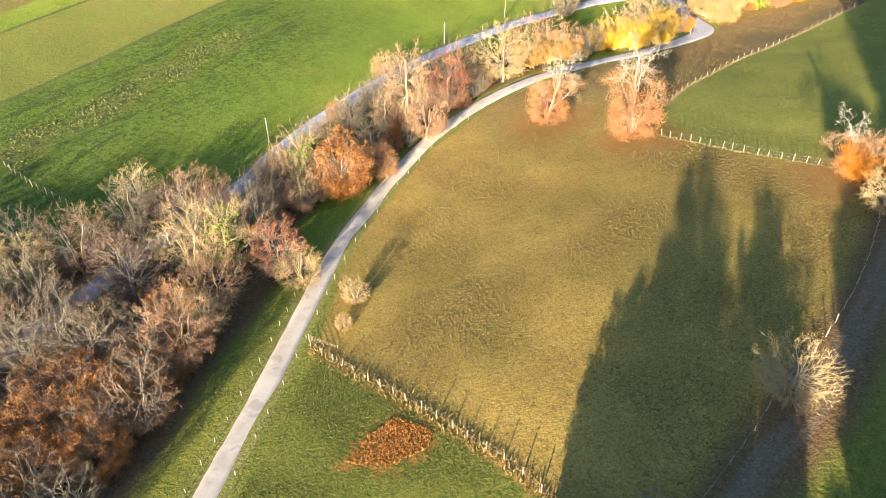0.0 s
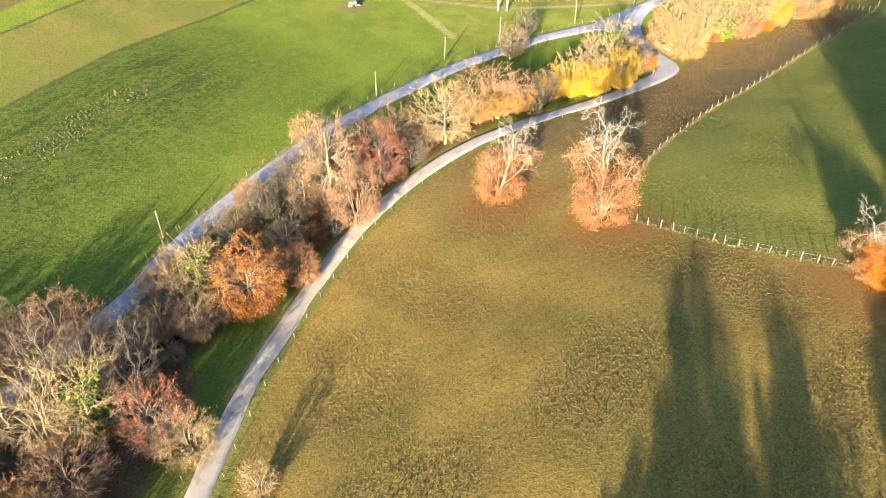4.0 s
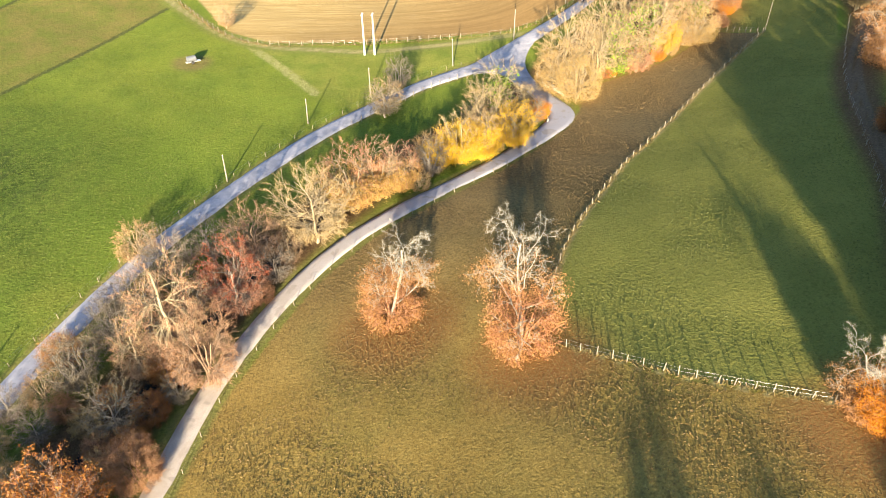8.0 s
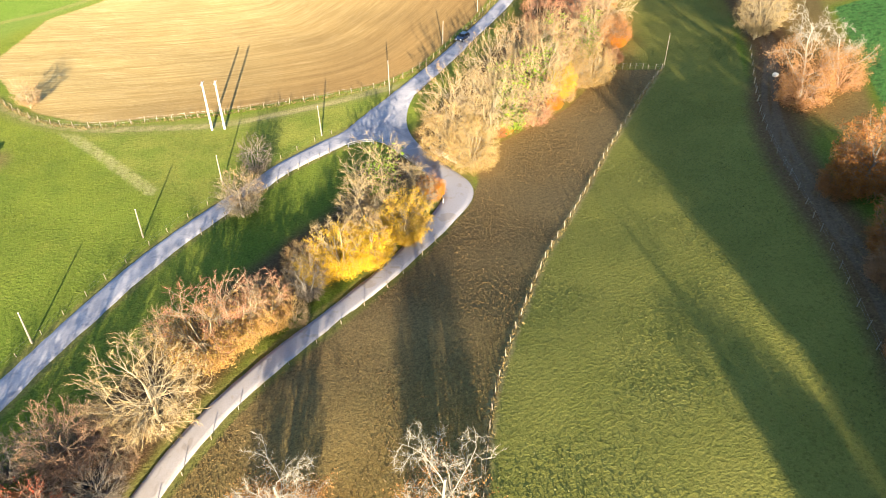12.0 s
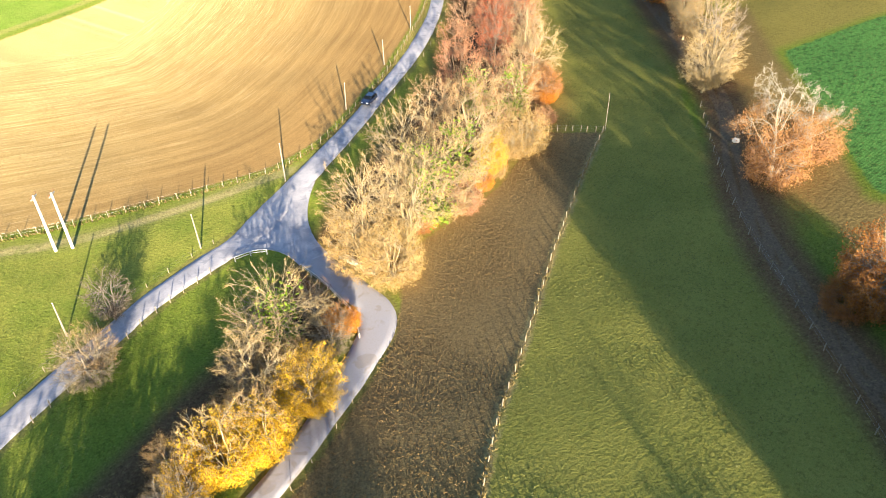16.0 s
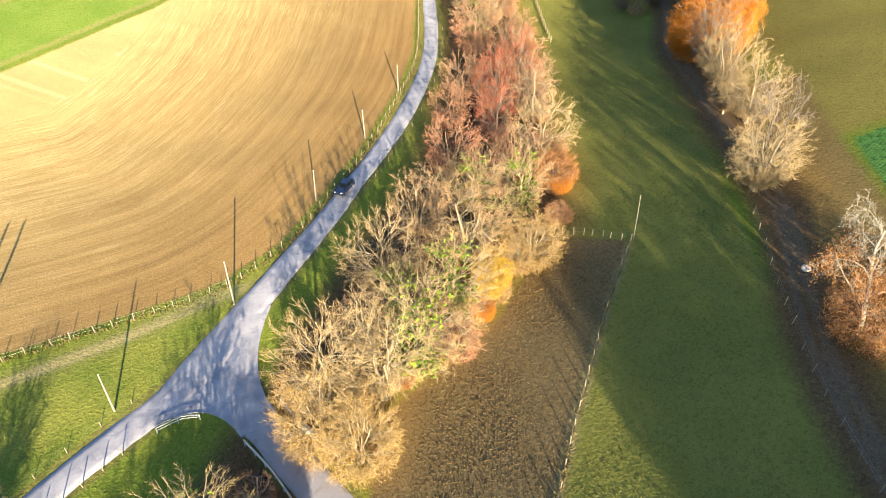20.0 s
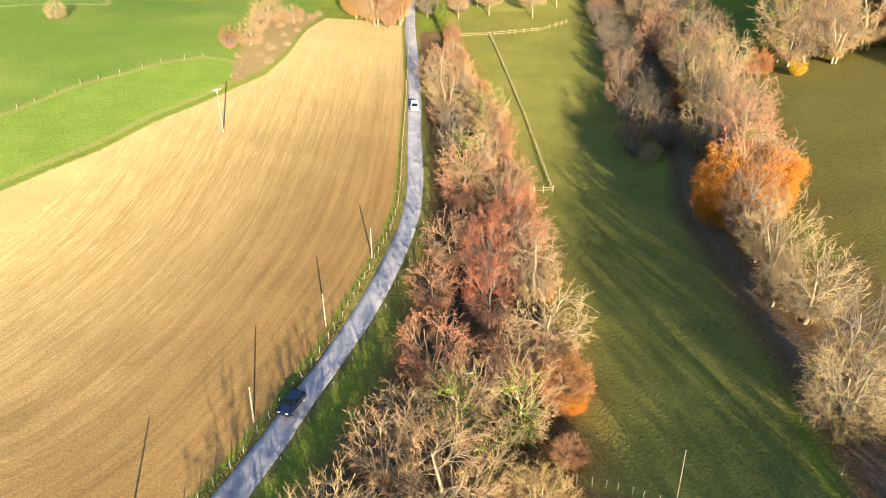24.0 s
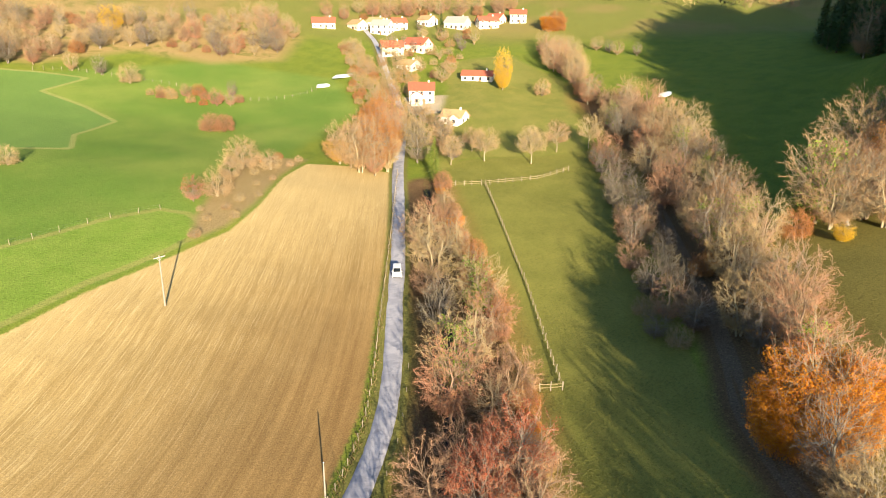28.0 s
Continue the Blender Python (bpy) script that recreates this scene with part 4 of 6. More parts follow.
tree_kind("r", "beech_tree", "beech tree with rust-brown autumn leaves", 41, BARK_GREY, TWIG_BROWN, LEAF_RUST, 3, 0.11, 0.2, some(0.85), clear=0.08, dome=(4.4, 6.2, 5.6))
tree_kind("h", "beech_tree", "tall beech in full rust-brown leaf", 42, BARK_GREY, TWIG_BROWN, LEAF_RUST, 8, 0.16, 0.28, clear=0.06, dome=(4.4, 6.0, 6.0))
tree_kind("o", "beech_tree", "beech tree bright orange below and bare above", 51, BARK_PALE, TWIG_BROWN, LEAF_ORANGE, 6, 0.085, 0.24, gone_low(6.6), skirt=LEAF_ORANGE, clear=0.06, dome=(4.6, 6.3, 5.6))
tree_kind("y", "maple_tree", "small maple with golden yellow autumn leaves", 61, BARK_PALE, TWIG_PALE, LEAF_YELLOW, 3, 0.10, 0.2, some(0.95))
tree_kind("y", "maple_tree", "pale maple holding yellow leaves on its lower branches", 62, BARK_PALE, TWIG_PALE, LEAF_YELLOW, 3, 0.10, 0.22, gone_low(7.2), stems=4, trunk=0.12, up=0.1, clear=0.2, dome=(4.4, 6.5, 5.4))
tree_kind("d", "cherry_tree", "cherry tree with dull red autumn leaves", 71, BARK_GREY, TWIG_BROWN, LEAF_RED, 2, 0.09, 0.16, lambda p: p.z > 5.5 and noise.noise(p * 0.6) < 0.15)
tree_kind("i", "ivy_tree", "bare pale tree with a trunk wrapped in ivy", 81, BARK_PALE, TWIG_PALE, ivy=True, dome=(5.0, 6.8, 5.0))
OAK = dict(dome=None, rise=0.78, trunk=0.19, wander=0.85, up=0.05, angle=(50, 50, 48, 45), kids=(10, 7, 6, 6), limb=6.0, clear=0.2, twig_length=0.5, width=0.012, thin=(0.46, 0.48, 0.55, 1), shape=broad_crown, low=66, high=25)
tree_kind("w", "dead_oak", "half-dead oak with bleached white limbs over rusty foliage", 91, BARK_WHITE, BARK_WHITE, LEAF_ROSE, 5, 0.07, 0.35, gone_low(7.4), skirt=LEAF_ROSE, **OAK)
tree_kind("w", "dead_oak", "gnarled oak, white bare crown and orange-brown leaves below", 92, BARK_WHITE, BARK_WHITE, LEAF_ROSE, 5, 0.07, 0.35, gone_low(7.0), skirt=LEAF_ROSE, **OAK)
SHRUB = dict(dome=(5.4, 5.0, 6.6), foot=1.2, stems=6, trunk=0.10, clear=0.06, droop=-0.1, spray=1.15, width=0.02, category="shrub")
tree_kind("s", "shrub", "bare straw-coloured bushy thicket", 101, BARK_PALE, TWIG_PALE, LEAF_TAN, 1, 0.07, 0.15, lambda p: hash(round(p.x * 97)) % 2 == 0, **SHRUB)
tree_kind("k", "shrub", "thick shrub with rust and orange leaves", 111, BARK_BROWN, TWIG_BROWN, LEAF_RUST, 4, 0.085, 0.25, **SHRUB)
tree_kind("t", "shrub", "thick golden-brown shrub in late leaf", 113, BARK_PALE, TWIG_PALE, LEAF_GOLD, 2, 0.07, 0.2, **SHRUB)
tree_kind("m", "hornbeam_tree", "hornbeam bare and russet above with golden leaves below", 114, BARK_PALE, TWIG_BROWN, LEAF_GOLD, 3, 0.1, 0.2, gone_low(6.2), stems=3, trunk=0.12)
tree_kind("k", "shrub", "thick shrub with pinkish brown leaves", 112, BARK_BROWN, TWIG_BROWN, LEAF_PINK, 4, 0.08, 0.25, **SHRUB)
conifer_kind("c", "fir_tree", "dark green fir tree", 121)

conifer_kind("l", "larch_tree", "yellow-green larch with drooping boughs", 123, leaf_material("larch needles", (0.13, 0.17, 0.03), (0.20, 0.23, 0.045), (0.09, 0.13, 0.025), 0.15))
tree_kind("f", "walnut_tree", "bare straw-coloured orchard tree with a round crown", 131, BARK_PALE, TWIG_PALE, **orchard_rows())
tree_kind("f", "walnut_tree", "bare pale orchard tree on a slim trunk", 132, BARK_BROWN, TWIG_PALE, **orchard_rows())

PLACER = random.Random(77)
STANDING = []


def plant(x, y, h, kind, which=None, wide=1.0):
    protos = PROTOS[kind]
    root, spots = protos[PLACER.randrange(len(protos)) if which is None else which % len(protos)]
    s = h / H0
    w = s ** 0.85 * PLACER.uniform(0.92, 1.12) * wide
    spots.append(Matrix.LocRotScale((x, y, ground_z(x, y) - 0.05), Euler((0, 0, PLACER.random() * 6.283)), (w, w, s)))
    STANDING.append((x, y))


def scatter(poly, gap, mix, lo, hi, wide=1.0, tries=4000, clear=2.4, margin=0.0):
    """Fills an outline of the plan with trees of mixed kinds, no two nearer than gap."""
    p = np.array(poly, float)
    (x0, y0), (x1, y1) = p.min(0), p.max(0)
    kinds, weights_ = zip(*mix)
    for _ in range(tries):
        x, y = PLACER.uniform(x0, x1), PLACER.uniform(y0, y1)
        if inside_by(np.array([x]), np.array([y]), poly)[0] < margin or any((x - a) ** 2 + (y - b) ** 2 < gap * gap for a, b in STANDING):
            continue
        if clear and min(line_distance(np.array([x]), np.array([y]), LANE[::3])[0], line_distance(np.array([x]), np.array([y]), MAIN[::3])[0]) < clear:
            continue
        k = PLACER.choices(kinds, weights_)[0]
        h = PLACER.uniform(lo, hi) * (0.5 if k in "skt" else 1)
        plant(x, y, h, k, wide=wide)


# single trees: x, y, height, kind
NEAR_TREES = [
    (-7, 122, 19.3, "b"), (1, 128, 13.7, "d"), (-3, 117, 13.3, "b"), (-17, 100, 12.9, "r"), (-24, 101, 14.3, "i"), (-11, 106, 6.8, "k"),
    (-18, 122, 9.6, "g"), (-14, 126, 9.6, "g"), (-8, 121, 3.6, "o"), (-24, 78, 11.5, "d"), (-21, 77, 7.2, "s"), (-37, 79, 15.5, "p"),
    (-32, 80, 15.0, "i"), (-43, 98, 9.5, "b"), (-37, 69, 9.5, "o"), (-12, 70, 4.6, "p"), (-13, 65, 2.4, "s"), (-31, 93, 10.2, "g"), (-38, 97, 9.0, "b")]
MID_TREES = [
    (13, 140, 13.8, "p"), (20, 147, 12.6, "m"), (24, 148, 11.9, "m"), (28, 149, 9.5, "m"), (34, 152, 7.9, "g"), (40, 155, 11.9, "y"),
    (44, 155, 11.0, "y"), (51, 158, 9.1, "y"), (47, 163, 11.5, "p"), (16, 152, 7.1, "s"), (20, 119, 15.0, "w"), (33, 107, 17.5, "w"),
    (19, 147, 2.4, "y"), (31, 176, 9.0, "g"), (-13, 145, 6.4, "s"), (-19, 121, 9.1, "g"), (-15, 129, 7.5, "g"), (4, 139, 11.5, "b"),
    (-8, 120, 4.5, "k"), (36, 186, 8.6, "g"), (32, 178, 7.8, "p"), (60, 168, 6.0, "o")]
ROW_TREES = [
    (70.5, 173, 10.5, "t"), (69, 178, 11.6, "t"), (71, 181, 17.3, "p"), (77, 179, 17.0, "p"), (82, 179, 16.7, "i"), (87, 179, 9.8, "b"),
    (99, 193, 14.8, "p"), (91, 185, 15.0, "i"), (112, 197, 13.5, "i"), (98, 186, 7.2, "y"), (97, 185, 6.0, "y"), (106, 187, 9.3, "t"), (124, 206, 13.0, "p"), (128, 224, 14.2, "d"), (123, 217, 12.5, "d"), (132, 229, 12.5, "d"), (119, 206, 11.1, "b"), (121, 199, 7.4, "k")]
RIGHT_TREES = [
    (119, 149, 16.0, "w"), (126, 148, 11.9, "w"), (134, 173, 10.2, "p"), (102, 128, 5.7, "k"), (149, 190, 9.4, "p"), (168, 209, 20.0, "o"),
    (157, 198, 9.8, "p"), (148, 185, 12.7, "p"), (135, 173, 12.3, "p"), (228, 242, 21, "i"), (232, 243, 19, "p"), (229, 236, 18, "g"), (221, 233, 5.4, "y"), (233, 235, 17.0, "b"), (230, 230, 16.0, "p"), (237, 238, 18.0, "b"), (226, 238, 15.0, "p"), (220, 242, 6.9, "k"),
    (59, 84.5, 10.0, "w"), (59.5, 83, 8.5, "o"), (69.5, 80, 16, "r"), (72, 82.5, 19, "r"), (75, 85.5, 19, "r"), (78, 89, 15, "r"), (81, 93, 12, "r"), (84, 96, 15, "r"), (57, 73, 8.0, "p"), (2.5, 226.5, 7.0, "p")]
FAR_TREES = [
    (128, 338, 7.2, "d"), (134, 339, 8.1, "s"), (146, 356, 10.0, "s"), (140, 347, 9.0, "p"), (153, 353, 6.2, "s"), (151, 401, 6.8, "k"), (155, 399, 6.5, "k"), (93, 382, 6.1, "s"),
    (139, 461, 8.9, "s"), (131, 473, 8.9, "g"), (201, 335, 10, "f"), (204, 338, 9, "g"), (211, 332, 11.5, "f"), (213, 341, 8.5, "f"), (222.5, 324.2, 12.5, "f"), (228, 331, 9.5, "f"), (235.7, 327.4, 11, "f")]
VILLAGE_TREES = [
    (245, 323, 12.0, "f"), (190, 327.3, 12.5, "l"), (173, 351, 13.7, "m"), (175, 342, 18.0, "p"), (181, 343, 16.7, "r"), (198, 365, 16.1, "b"),
    (194, 342, 13.2, "g"), (272, 375, 7.5, "s"), (289, 333, 10.1, "b"), (170, 436, 7.1, "g"), (159, 441, 5.2, "k"),
    (110, 490, 11.6, "b"), (103, 498, 10.6, "b"), (122, 480, 8.4, "p")]
for row, broad in ((NEAR_TREES, 0.94), (MID_TREES, 1.02), (ROW_TREES, 1.0), (RIGHT_TREES, 1.0), (FAR_TREES, 0.98), (VILLAGE_TREES, 0.88)):
    for x, y, h, k in row:
        plant(x, y, h, k, wide=1.0 if k == "w" else broad)
plant(32.8, 43, 7.8, "p", 2, 1.0)
plant(52.5, 170, 12.7, "i", 0, 1.35)
plant(263, 388.5, 17.2, "y", 0, 0.62)
plant(264.2, 389.5, 14, "y", 0, 0.6)
plant(347.5, 453.4, 13, "o", 0, 1.2)
plant(349, 451, 12, "k", 0, 1.0)
for x, y, h, k in [(298, 484, 11, "c"), (336, 409, 7, "p"), (337, 402, 7, "g"), (336, 396, 7, "p"), (340, 388, 7, "g"), (281, 476, 8, "p"), (290, 492, 8, "g")]:
    plant(x, y, h, k)
for x, y in [(217, 384), (224, 399), (228, 408), (234, 420), (238, 432), (244, 443), (215, 376), (208, 370)]:
    plant(x + 3.2, y - 1.5, PLACER.uniform(6, 9.5), PLACER.choice("stpbg"))
    plant(x - 3.4, y + 2.5, PLACER.uniform(6, 9), PLACER.choice("sptb"))
# trees behind the starting point, whose long shadows lie on the dry pasture
for x, y, h, k in [(10, 26, 9, "h"), (17, 30, 6, "g"), (30, 8, 15, "h"), (27, -4, 15, "h"),
                   (40, 14, 18, "h"), (38, 2, 20, "h"), (48, 22, 17, "h"), (46, 8, 19, "h"), (56, 34, 15, "h"), (62, 46, 14, "h"), (70, 58, 9, "b"), (80, 76, 10, "r"), (35, 22, 12, "h"), (36, 20, 11, "h"), (40, 24, 10, "h"), (57, 20, 18, "h"),
                   (75, 88, 10, "r"), (80, 94, 14, "r"), (86, 100, 15, "r"), (91, 106, 15, "r"), (97, 111, 11, "r"), (103.5, 126, 13.5, "r"), (106, 128.5, 7, "o"), (95, 115.5, 8.5, "r"), (91.5, 112, 7, "k"), (82.5, 104, 4, "k"), (92, 98, 10, "b"), (98, 106, 11, "b")]:
    plant(x, y, h, k)
plant(6, 2, 19.6, "h", 0, 0.8)
plant(14.8, 3, 17.2, "h", 0, 0.58)
plant(22.5, 0, 9.0, "h", 0, 1.0)
# unseen trees added to the south-west of the wood, to shade its edge
scatter([(-125, -35), (-68, -22), (-70, 12), (-98, 48), (-125, 40)], 6.0, [("n", 4), ("g", 2)], 18, 22, clear=0)
# the wood between the roads, the stream's rows, the row along the right-hand track
scatter([(-24, 88), (-28, 71), (-31, 63), (-33, 50), (-37, 35), (-44, 12), (-70, 20), (-98, 52), (-90, 74), (-64, 84), (-50, 102), (-38, 103), (-32, 97)], 5.0,
        [("g", 6), ("p", 1.4), ("n", 5), ("b", 0.8), ("k", 0.5)], 8.5, 14, margin=1.0)
scatter([(-26, 92), (-15, 101), (-9, 112), (-3, 119), (5, 131), (13, 138), (8, 146), (-6, 141), (-16, 134), (-25, 122), (-33, 108), (-34, 98)], 3.2,
        [("g", 4), ("k", 2), ("s", 3), ("b", 2), ("t", 1)], 5.5, 10)
scatter([(16, 143), (30, 148), (43, 156), (54, 160), (54, 170), (44, 164), (30, 157), (16, 151)], 3.0, [("s", 4), ("t", 5), ("k", 1), ("b", 0.3), ("y", 1.4)], 7, 10.5)
scatter([(45, 165), (54, 162), (60, 166), (59, 176), (52, 176)], 3.6, [("g", 3), ("n", 1)], 4.5, 7)
scatter([(70, 184), (67, 174), (72, 172), (78, 178), (96, 182), (108, 188), (116, 190), (126, 203), (112, 222), (100, 210), (90, 203), (78, 194)], 5.9,
        [("p", 8), ("b", 3), ("m", 1.5), ("t", 1), ("i", 2.2), ("k", 0.5)], 8, 15, wide=1.0, margin=3.2)
scatter([(126, 203), (141, 226), (152, 242), (161, 259), (170, 275), (175, 290), (184, 310), (169, 309), (162, 297), (154, 285), (149, 272), (143, 260), (135, 249), (125, 237), (112, 222)], 5.9,
        [("p", 4), ("b", 8), ("g", 1.2), ("m", 1), ("k", 0.6), ("i", 1.2), ("d", 0.5)], 8, 15.5, wide=1.0, margin=3.0)
scatter(ROW3, 4.8, [("p", 5), ("b", 5), ("g", 3), ("n", 0.6), ("k", 0.8), ("s", 0.8), ("i", 0.8)], 9.5, 15.5, wide=0.95, clear=0, margin=1.6)
scatter([(92, 106), (99, 108), (105, 117), (101, 121), (94, 114)], 4.2, [("k", 1), ("b", 3), ("r", 3)], 7, 10, clear=0)
scatter([(180, 232), (195, 249), (212, 270), (236, 302), (246, 318), (240, 318), (229, 302), (206, 274), (188, 254), (178, 240)], 3.6, [("g", 5), ("s", 2), ("n", 2), ("b", 1)], 6.5, 10, clear=0)
# low rusty and golden growth along the sunny edge of the stream's row
for a, b in zip(ROW2[3:14], ROW2[4:15]):
    for k in range(max(2, int(math.dist(a, b) / 3.6))):
        t = (k + PLACER.random()) / max(2, int(math.dist(a, b) / 3.6))
        plant(a[0] + (b[0] - a[0]) * t - 1.2 + PLACER.gauss(0, 0.7), a[1] + (b[1] - a[1]) * t + 0.8, PLACER.uniform(2.6, 5.6), PLACER.choice("kkott"))
for x, y, h in [(165, 210, 15), (171, 207, 16), (167, 205, 13)]:
    plant(x, y, h, "o")
# thick rusty growth at the wood's edge
for x, y, h, k in [(-43.5, 55, 9, "r"), (-40, 51, 8.5, "r"), (-38, 58, 7, "k"), (-46, 49, 9.5, "r"), (-42, 60, 7, "k"), (-36, 53, 7, "k"), (-50, 46, 9, "r"), (-38, 46, 7.5, "k"), (-44, 44, 8, "r"), (-34, 60, 6, "k"), (-48, 56, 8, "k")]:
    plant(x, y, h, k)
# wooded slope on the right, which shades the far meadow
scatter([(228, 246), (238, 252), (262, 250), (300, 262), (350, 285), (380, 230), (330, 150), (262, 190), (240, 222)], 6.2, [("b", 3), ("p", 2), ("r", 1), ("c", 3)], 14, 22, clear=0)
scatter([(352, 290), (372, 320), (400, 340), (450, 350), (470, 330), (440, 270), (380, 240)], 7, [("c", 6), ("b", 1)], 16, 24, clear=0)
scatter([(205, 138), (238, 190), (262, 220), (330, 180), (300, 90), (230, 85)], 11, [("c", 3), ("b", 2)], 14, 20, clear=0)
# heath scrub, hillside wood and the woods over the village
scatter([(60, 520), (108, 494), (150, 506), (178, 484), (206, 480), (230, 512), (225, 545), (170, 540), (90, 570)], 6.4, [("b", 3), ("g", 3), ("p", 3), ("s", 3), ("n", 1), ("k", 0.8), ("y", 0.2)], 6, 13, clear=0)
scatter([(60, 470), (98, 488), (112, 500), (104, 520), (60, 540), (20, 520)], 5.0, [("g", 3), ("n", 3), ("p", 2), ("b", 2)], 10, 16, clear=0)
scatter([(200, 352), (208, 372), (222, 386), (218, 362), (206, 348)], 5, [("s", 3), ("p", 2), ("g", 2), ("t", 1)], 8, 12)
scatter([(206, 386), (222, 412), (236, 445), (246, 480), (240, 486), (228, 452), (212, 420), (204, 392)], 3.6, [("p", 0.6), ("s", 3), ("k", 1.5), ("t", 2)], 6.5, 9)
scatter([(236, 412), (246, 432), (244, 452), (262, 476), (290, 486), (312, 476), (296, 450), (268, 430), (250, 408)], 8, [("s", 3), ("p", 2), ("k", 2), ("g", 2), ("t", 1)], 6, 10)
scatter([(286, 370), (297, 378), (312, 398), (326, 420), (318, 428), (300, 404)], 5.5, [("b", 4), ("p", 3), ("m", 1)], 9, 14, clear=0)
scatter([(250, 528), (300, 520), (350, 492), (362, 500), (310, 535), (255, 545)], 8, [("b", 4), ("p", 3), ("k", 2)], 8, 13, clear=0)
scatter(BANK, 5.0, [("s", 3), ("k", 1)], 3.0, 5, clear=0)
scatter([(147, 450), (160, 437), (172, 428), (168, 424), (154, 432), (142, 446)], 4, [("k", 2), ("b", 1), ("t", 2)], 5, 9, clear=0)
scatter([(176, 336), (172, 352), (182, 352), (196, 372), (204, 380), (196, 356), (187, 342)], 3.6, [("r", 1.5), ("p", 3), ("m", 2), ("b", 2), ("y", 1)], 10, 15, wide=0.85)


def settle():
    for protos in PROTOS.values():
        for root, spots in protos:
            if not spots:
                for o in (*root.children_recursive, root):
                    bpy.data.objects.remove(o)
                continue
            if len(spots) > 1:
                tagged(root, group=root.name.split(".")[0].replace("_", " ") + "s of the valley")
            for m in spots[1:]:
                copy_thing(root, m)
            root.matrix_basis = spots[0]


settle()


def far_wood():
    """The wood on the hills over the village, joined: small trees of a few hundred twigs."""
    rng = random.Random(5)
    g = Growth(900)
    g.branch(Vector((0, 0, -0.3)), Vector((0, 0, 1)), 9, 0.22, 0, {**SPEC, "kids": (9, 5, 5, 0), "limb": 6, "clear": 0.1, "dome": None})
    tw = [(g.v[i], g.v[i + 3] if i + 3 < len(g.v) else g.v[i]) for i in range(0, len(g.v) - 3, 6)]
    v, f, idx = [], [], []
    outline = [(60, 600), (150, 575), (230, 590), (270, 570), (330, 575), (380, 520), (430, 430), (470, 370), (700, 300), (1000, 800), (500, 1000), (60, 950)]
    for _ in range(2600):
        x, y = rng.uniform(60, 900), rng.uniform(340, 950)
        if inside_by(np.array([x]), np.array([y]), outline)[0] < 0 or noise.noise((x * 0.008, y * 0.008, 3)) < -0.08:
            continue
        z, s, a = ground_z(x, y), rng.uniform(0.75, 1.25), rng.random() * 6.28
        c, q = math.cos(a) * s, math.sin(a) * s
        m = rng.choice((0, 0, 1, 1, 2, 3))
        for p, e in tw[:: rng.choice((2, 3))]:
            d = Vector((rng.gauss(0, 0.5), rng.gauss(0, 0.5), rng.gauss(0.5, 0.4)))
            b = len(v)
            w = Vector((0.16, 0.1, 0))
            for r in (p - w, p + w, p + d * 2.2):
                v.append((x + r.x * c - r.y * q, y + r.x * q + r.y * c, z + r.z * s))
            f.append((b, b + 1, b + 2))
            idx.append(m)
    tagged(new("far_wood", mesh_of("far_wood", v, f, [TWIG_BROWN, TWIG_PALE, LEAF_PINK, TWIG_GREY], idx)), "mixed bare wood on the hills over the village", "woodland", kind="stuff")


far_wood()

# ---- fences ----
WOOD_POST = plain("weathered post wood", (0.22, 0.185, 0.14), 0.85, var=0.4, scale=3)
WOOD_DARK = plain("dark post wood", (0.20, 0.15, 0.10), 0.85, var=0.4, scale=3)
STRAW_WOOD = plain("straw-coloured rail wood", (0.36, 0.28, 0.15), 0.85, var=0.35, scale=2)
WIRE = plain("galvanised wire", (0.35, 0.34, 0.32), 0.5, 0.8)
METAL = plain("painted steel rail", (0.60, 0.58, 0.55), 0.45, 0.3, var=0.15)
CONCRETE = plain("pale concrete", (0.55, 0.52, 0.47), 0.85, var=0.2)
STRAW = leaf_material("dry grass", (0.155, 0.112, 0.042), (0.20, 0.15, 0.058), (0.11, 0.09, 0.032), 0.2)


def stake(height, r, material):
    bm = bmesh.new()
    rod(bm, (0, 0, -0.35), (0, 0, height - 0.09), r * 1.08, r * 0.95, 7)
    rod(bm, (0, 0, height - 0.09), (0, 0, height), r * 0.95, r * 0.35, 7)
    me = bpy.data.meshes.new("post")
    bm.to_mesh(me)
    bm.free()
    me.materials.append(material)
    return me


STAKES = {"pale": stake(1.25, 0.06, WOOD_POST), "dark": stake(1.2, 0.06, WOOD_DARK), "small": stake(0.85, 0.05, WOOD_POST), "tall": stake(1.5, 0.08, WOOD_POST)}


def spaced(line, gap, jitter=0.12, rng=None):
    p = np.array(line, float)[:, :2]
    seg = np.linalg.norm(np.diff(p, axis=0), axis=1)
    run = np.concatenate([[0], np.cumsum(seg)])
    n = max(1, int(run[-1] / gap))
    out = []
    for k in range(n + 1):
        s = run[-1] * k / n + (rng.uniform(-jitter, jitter) * gap if rng and 0 < k < n else 0)
        out.append((np.interp(s, run, p[:, 0]), np.interp(s, run, p[:, 1])))
    return out


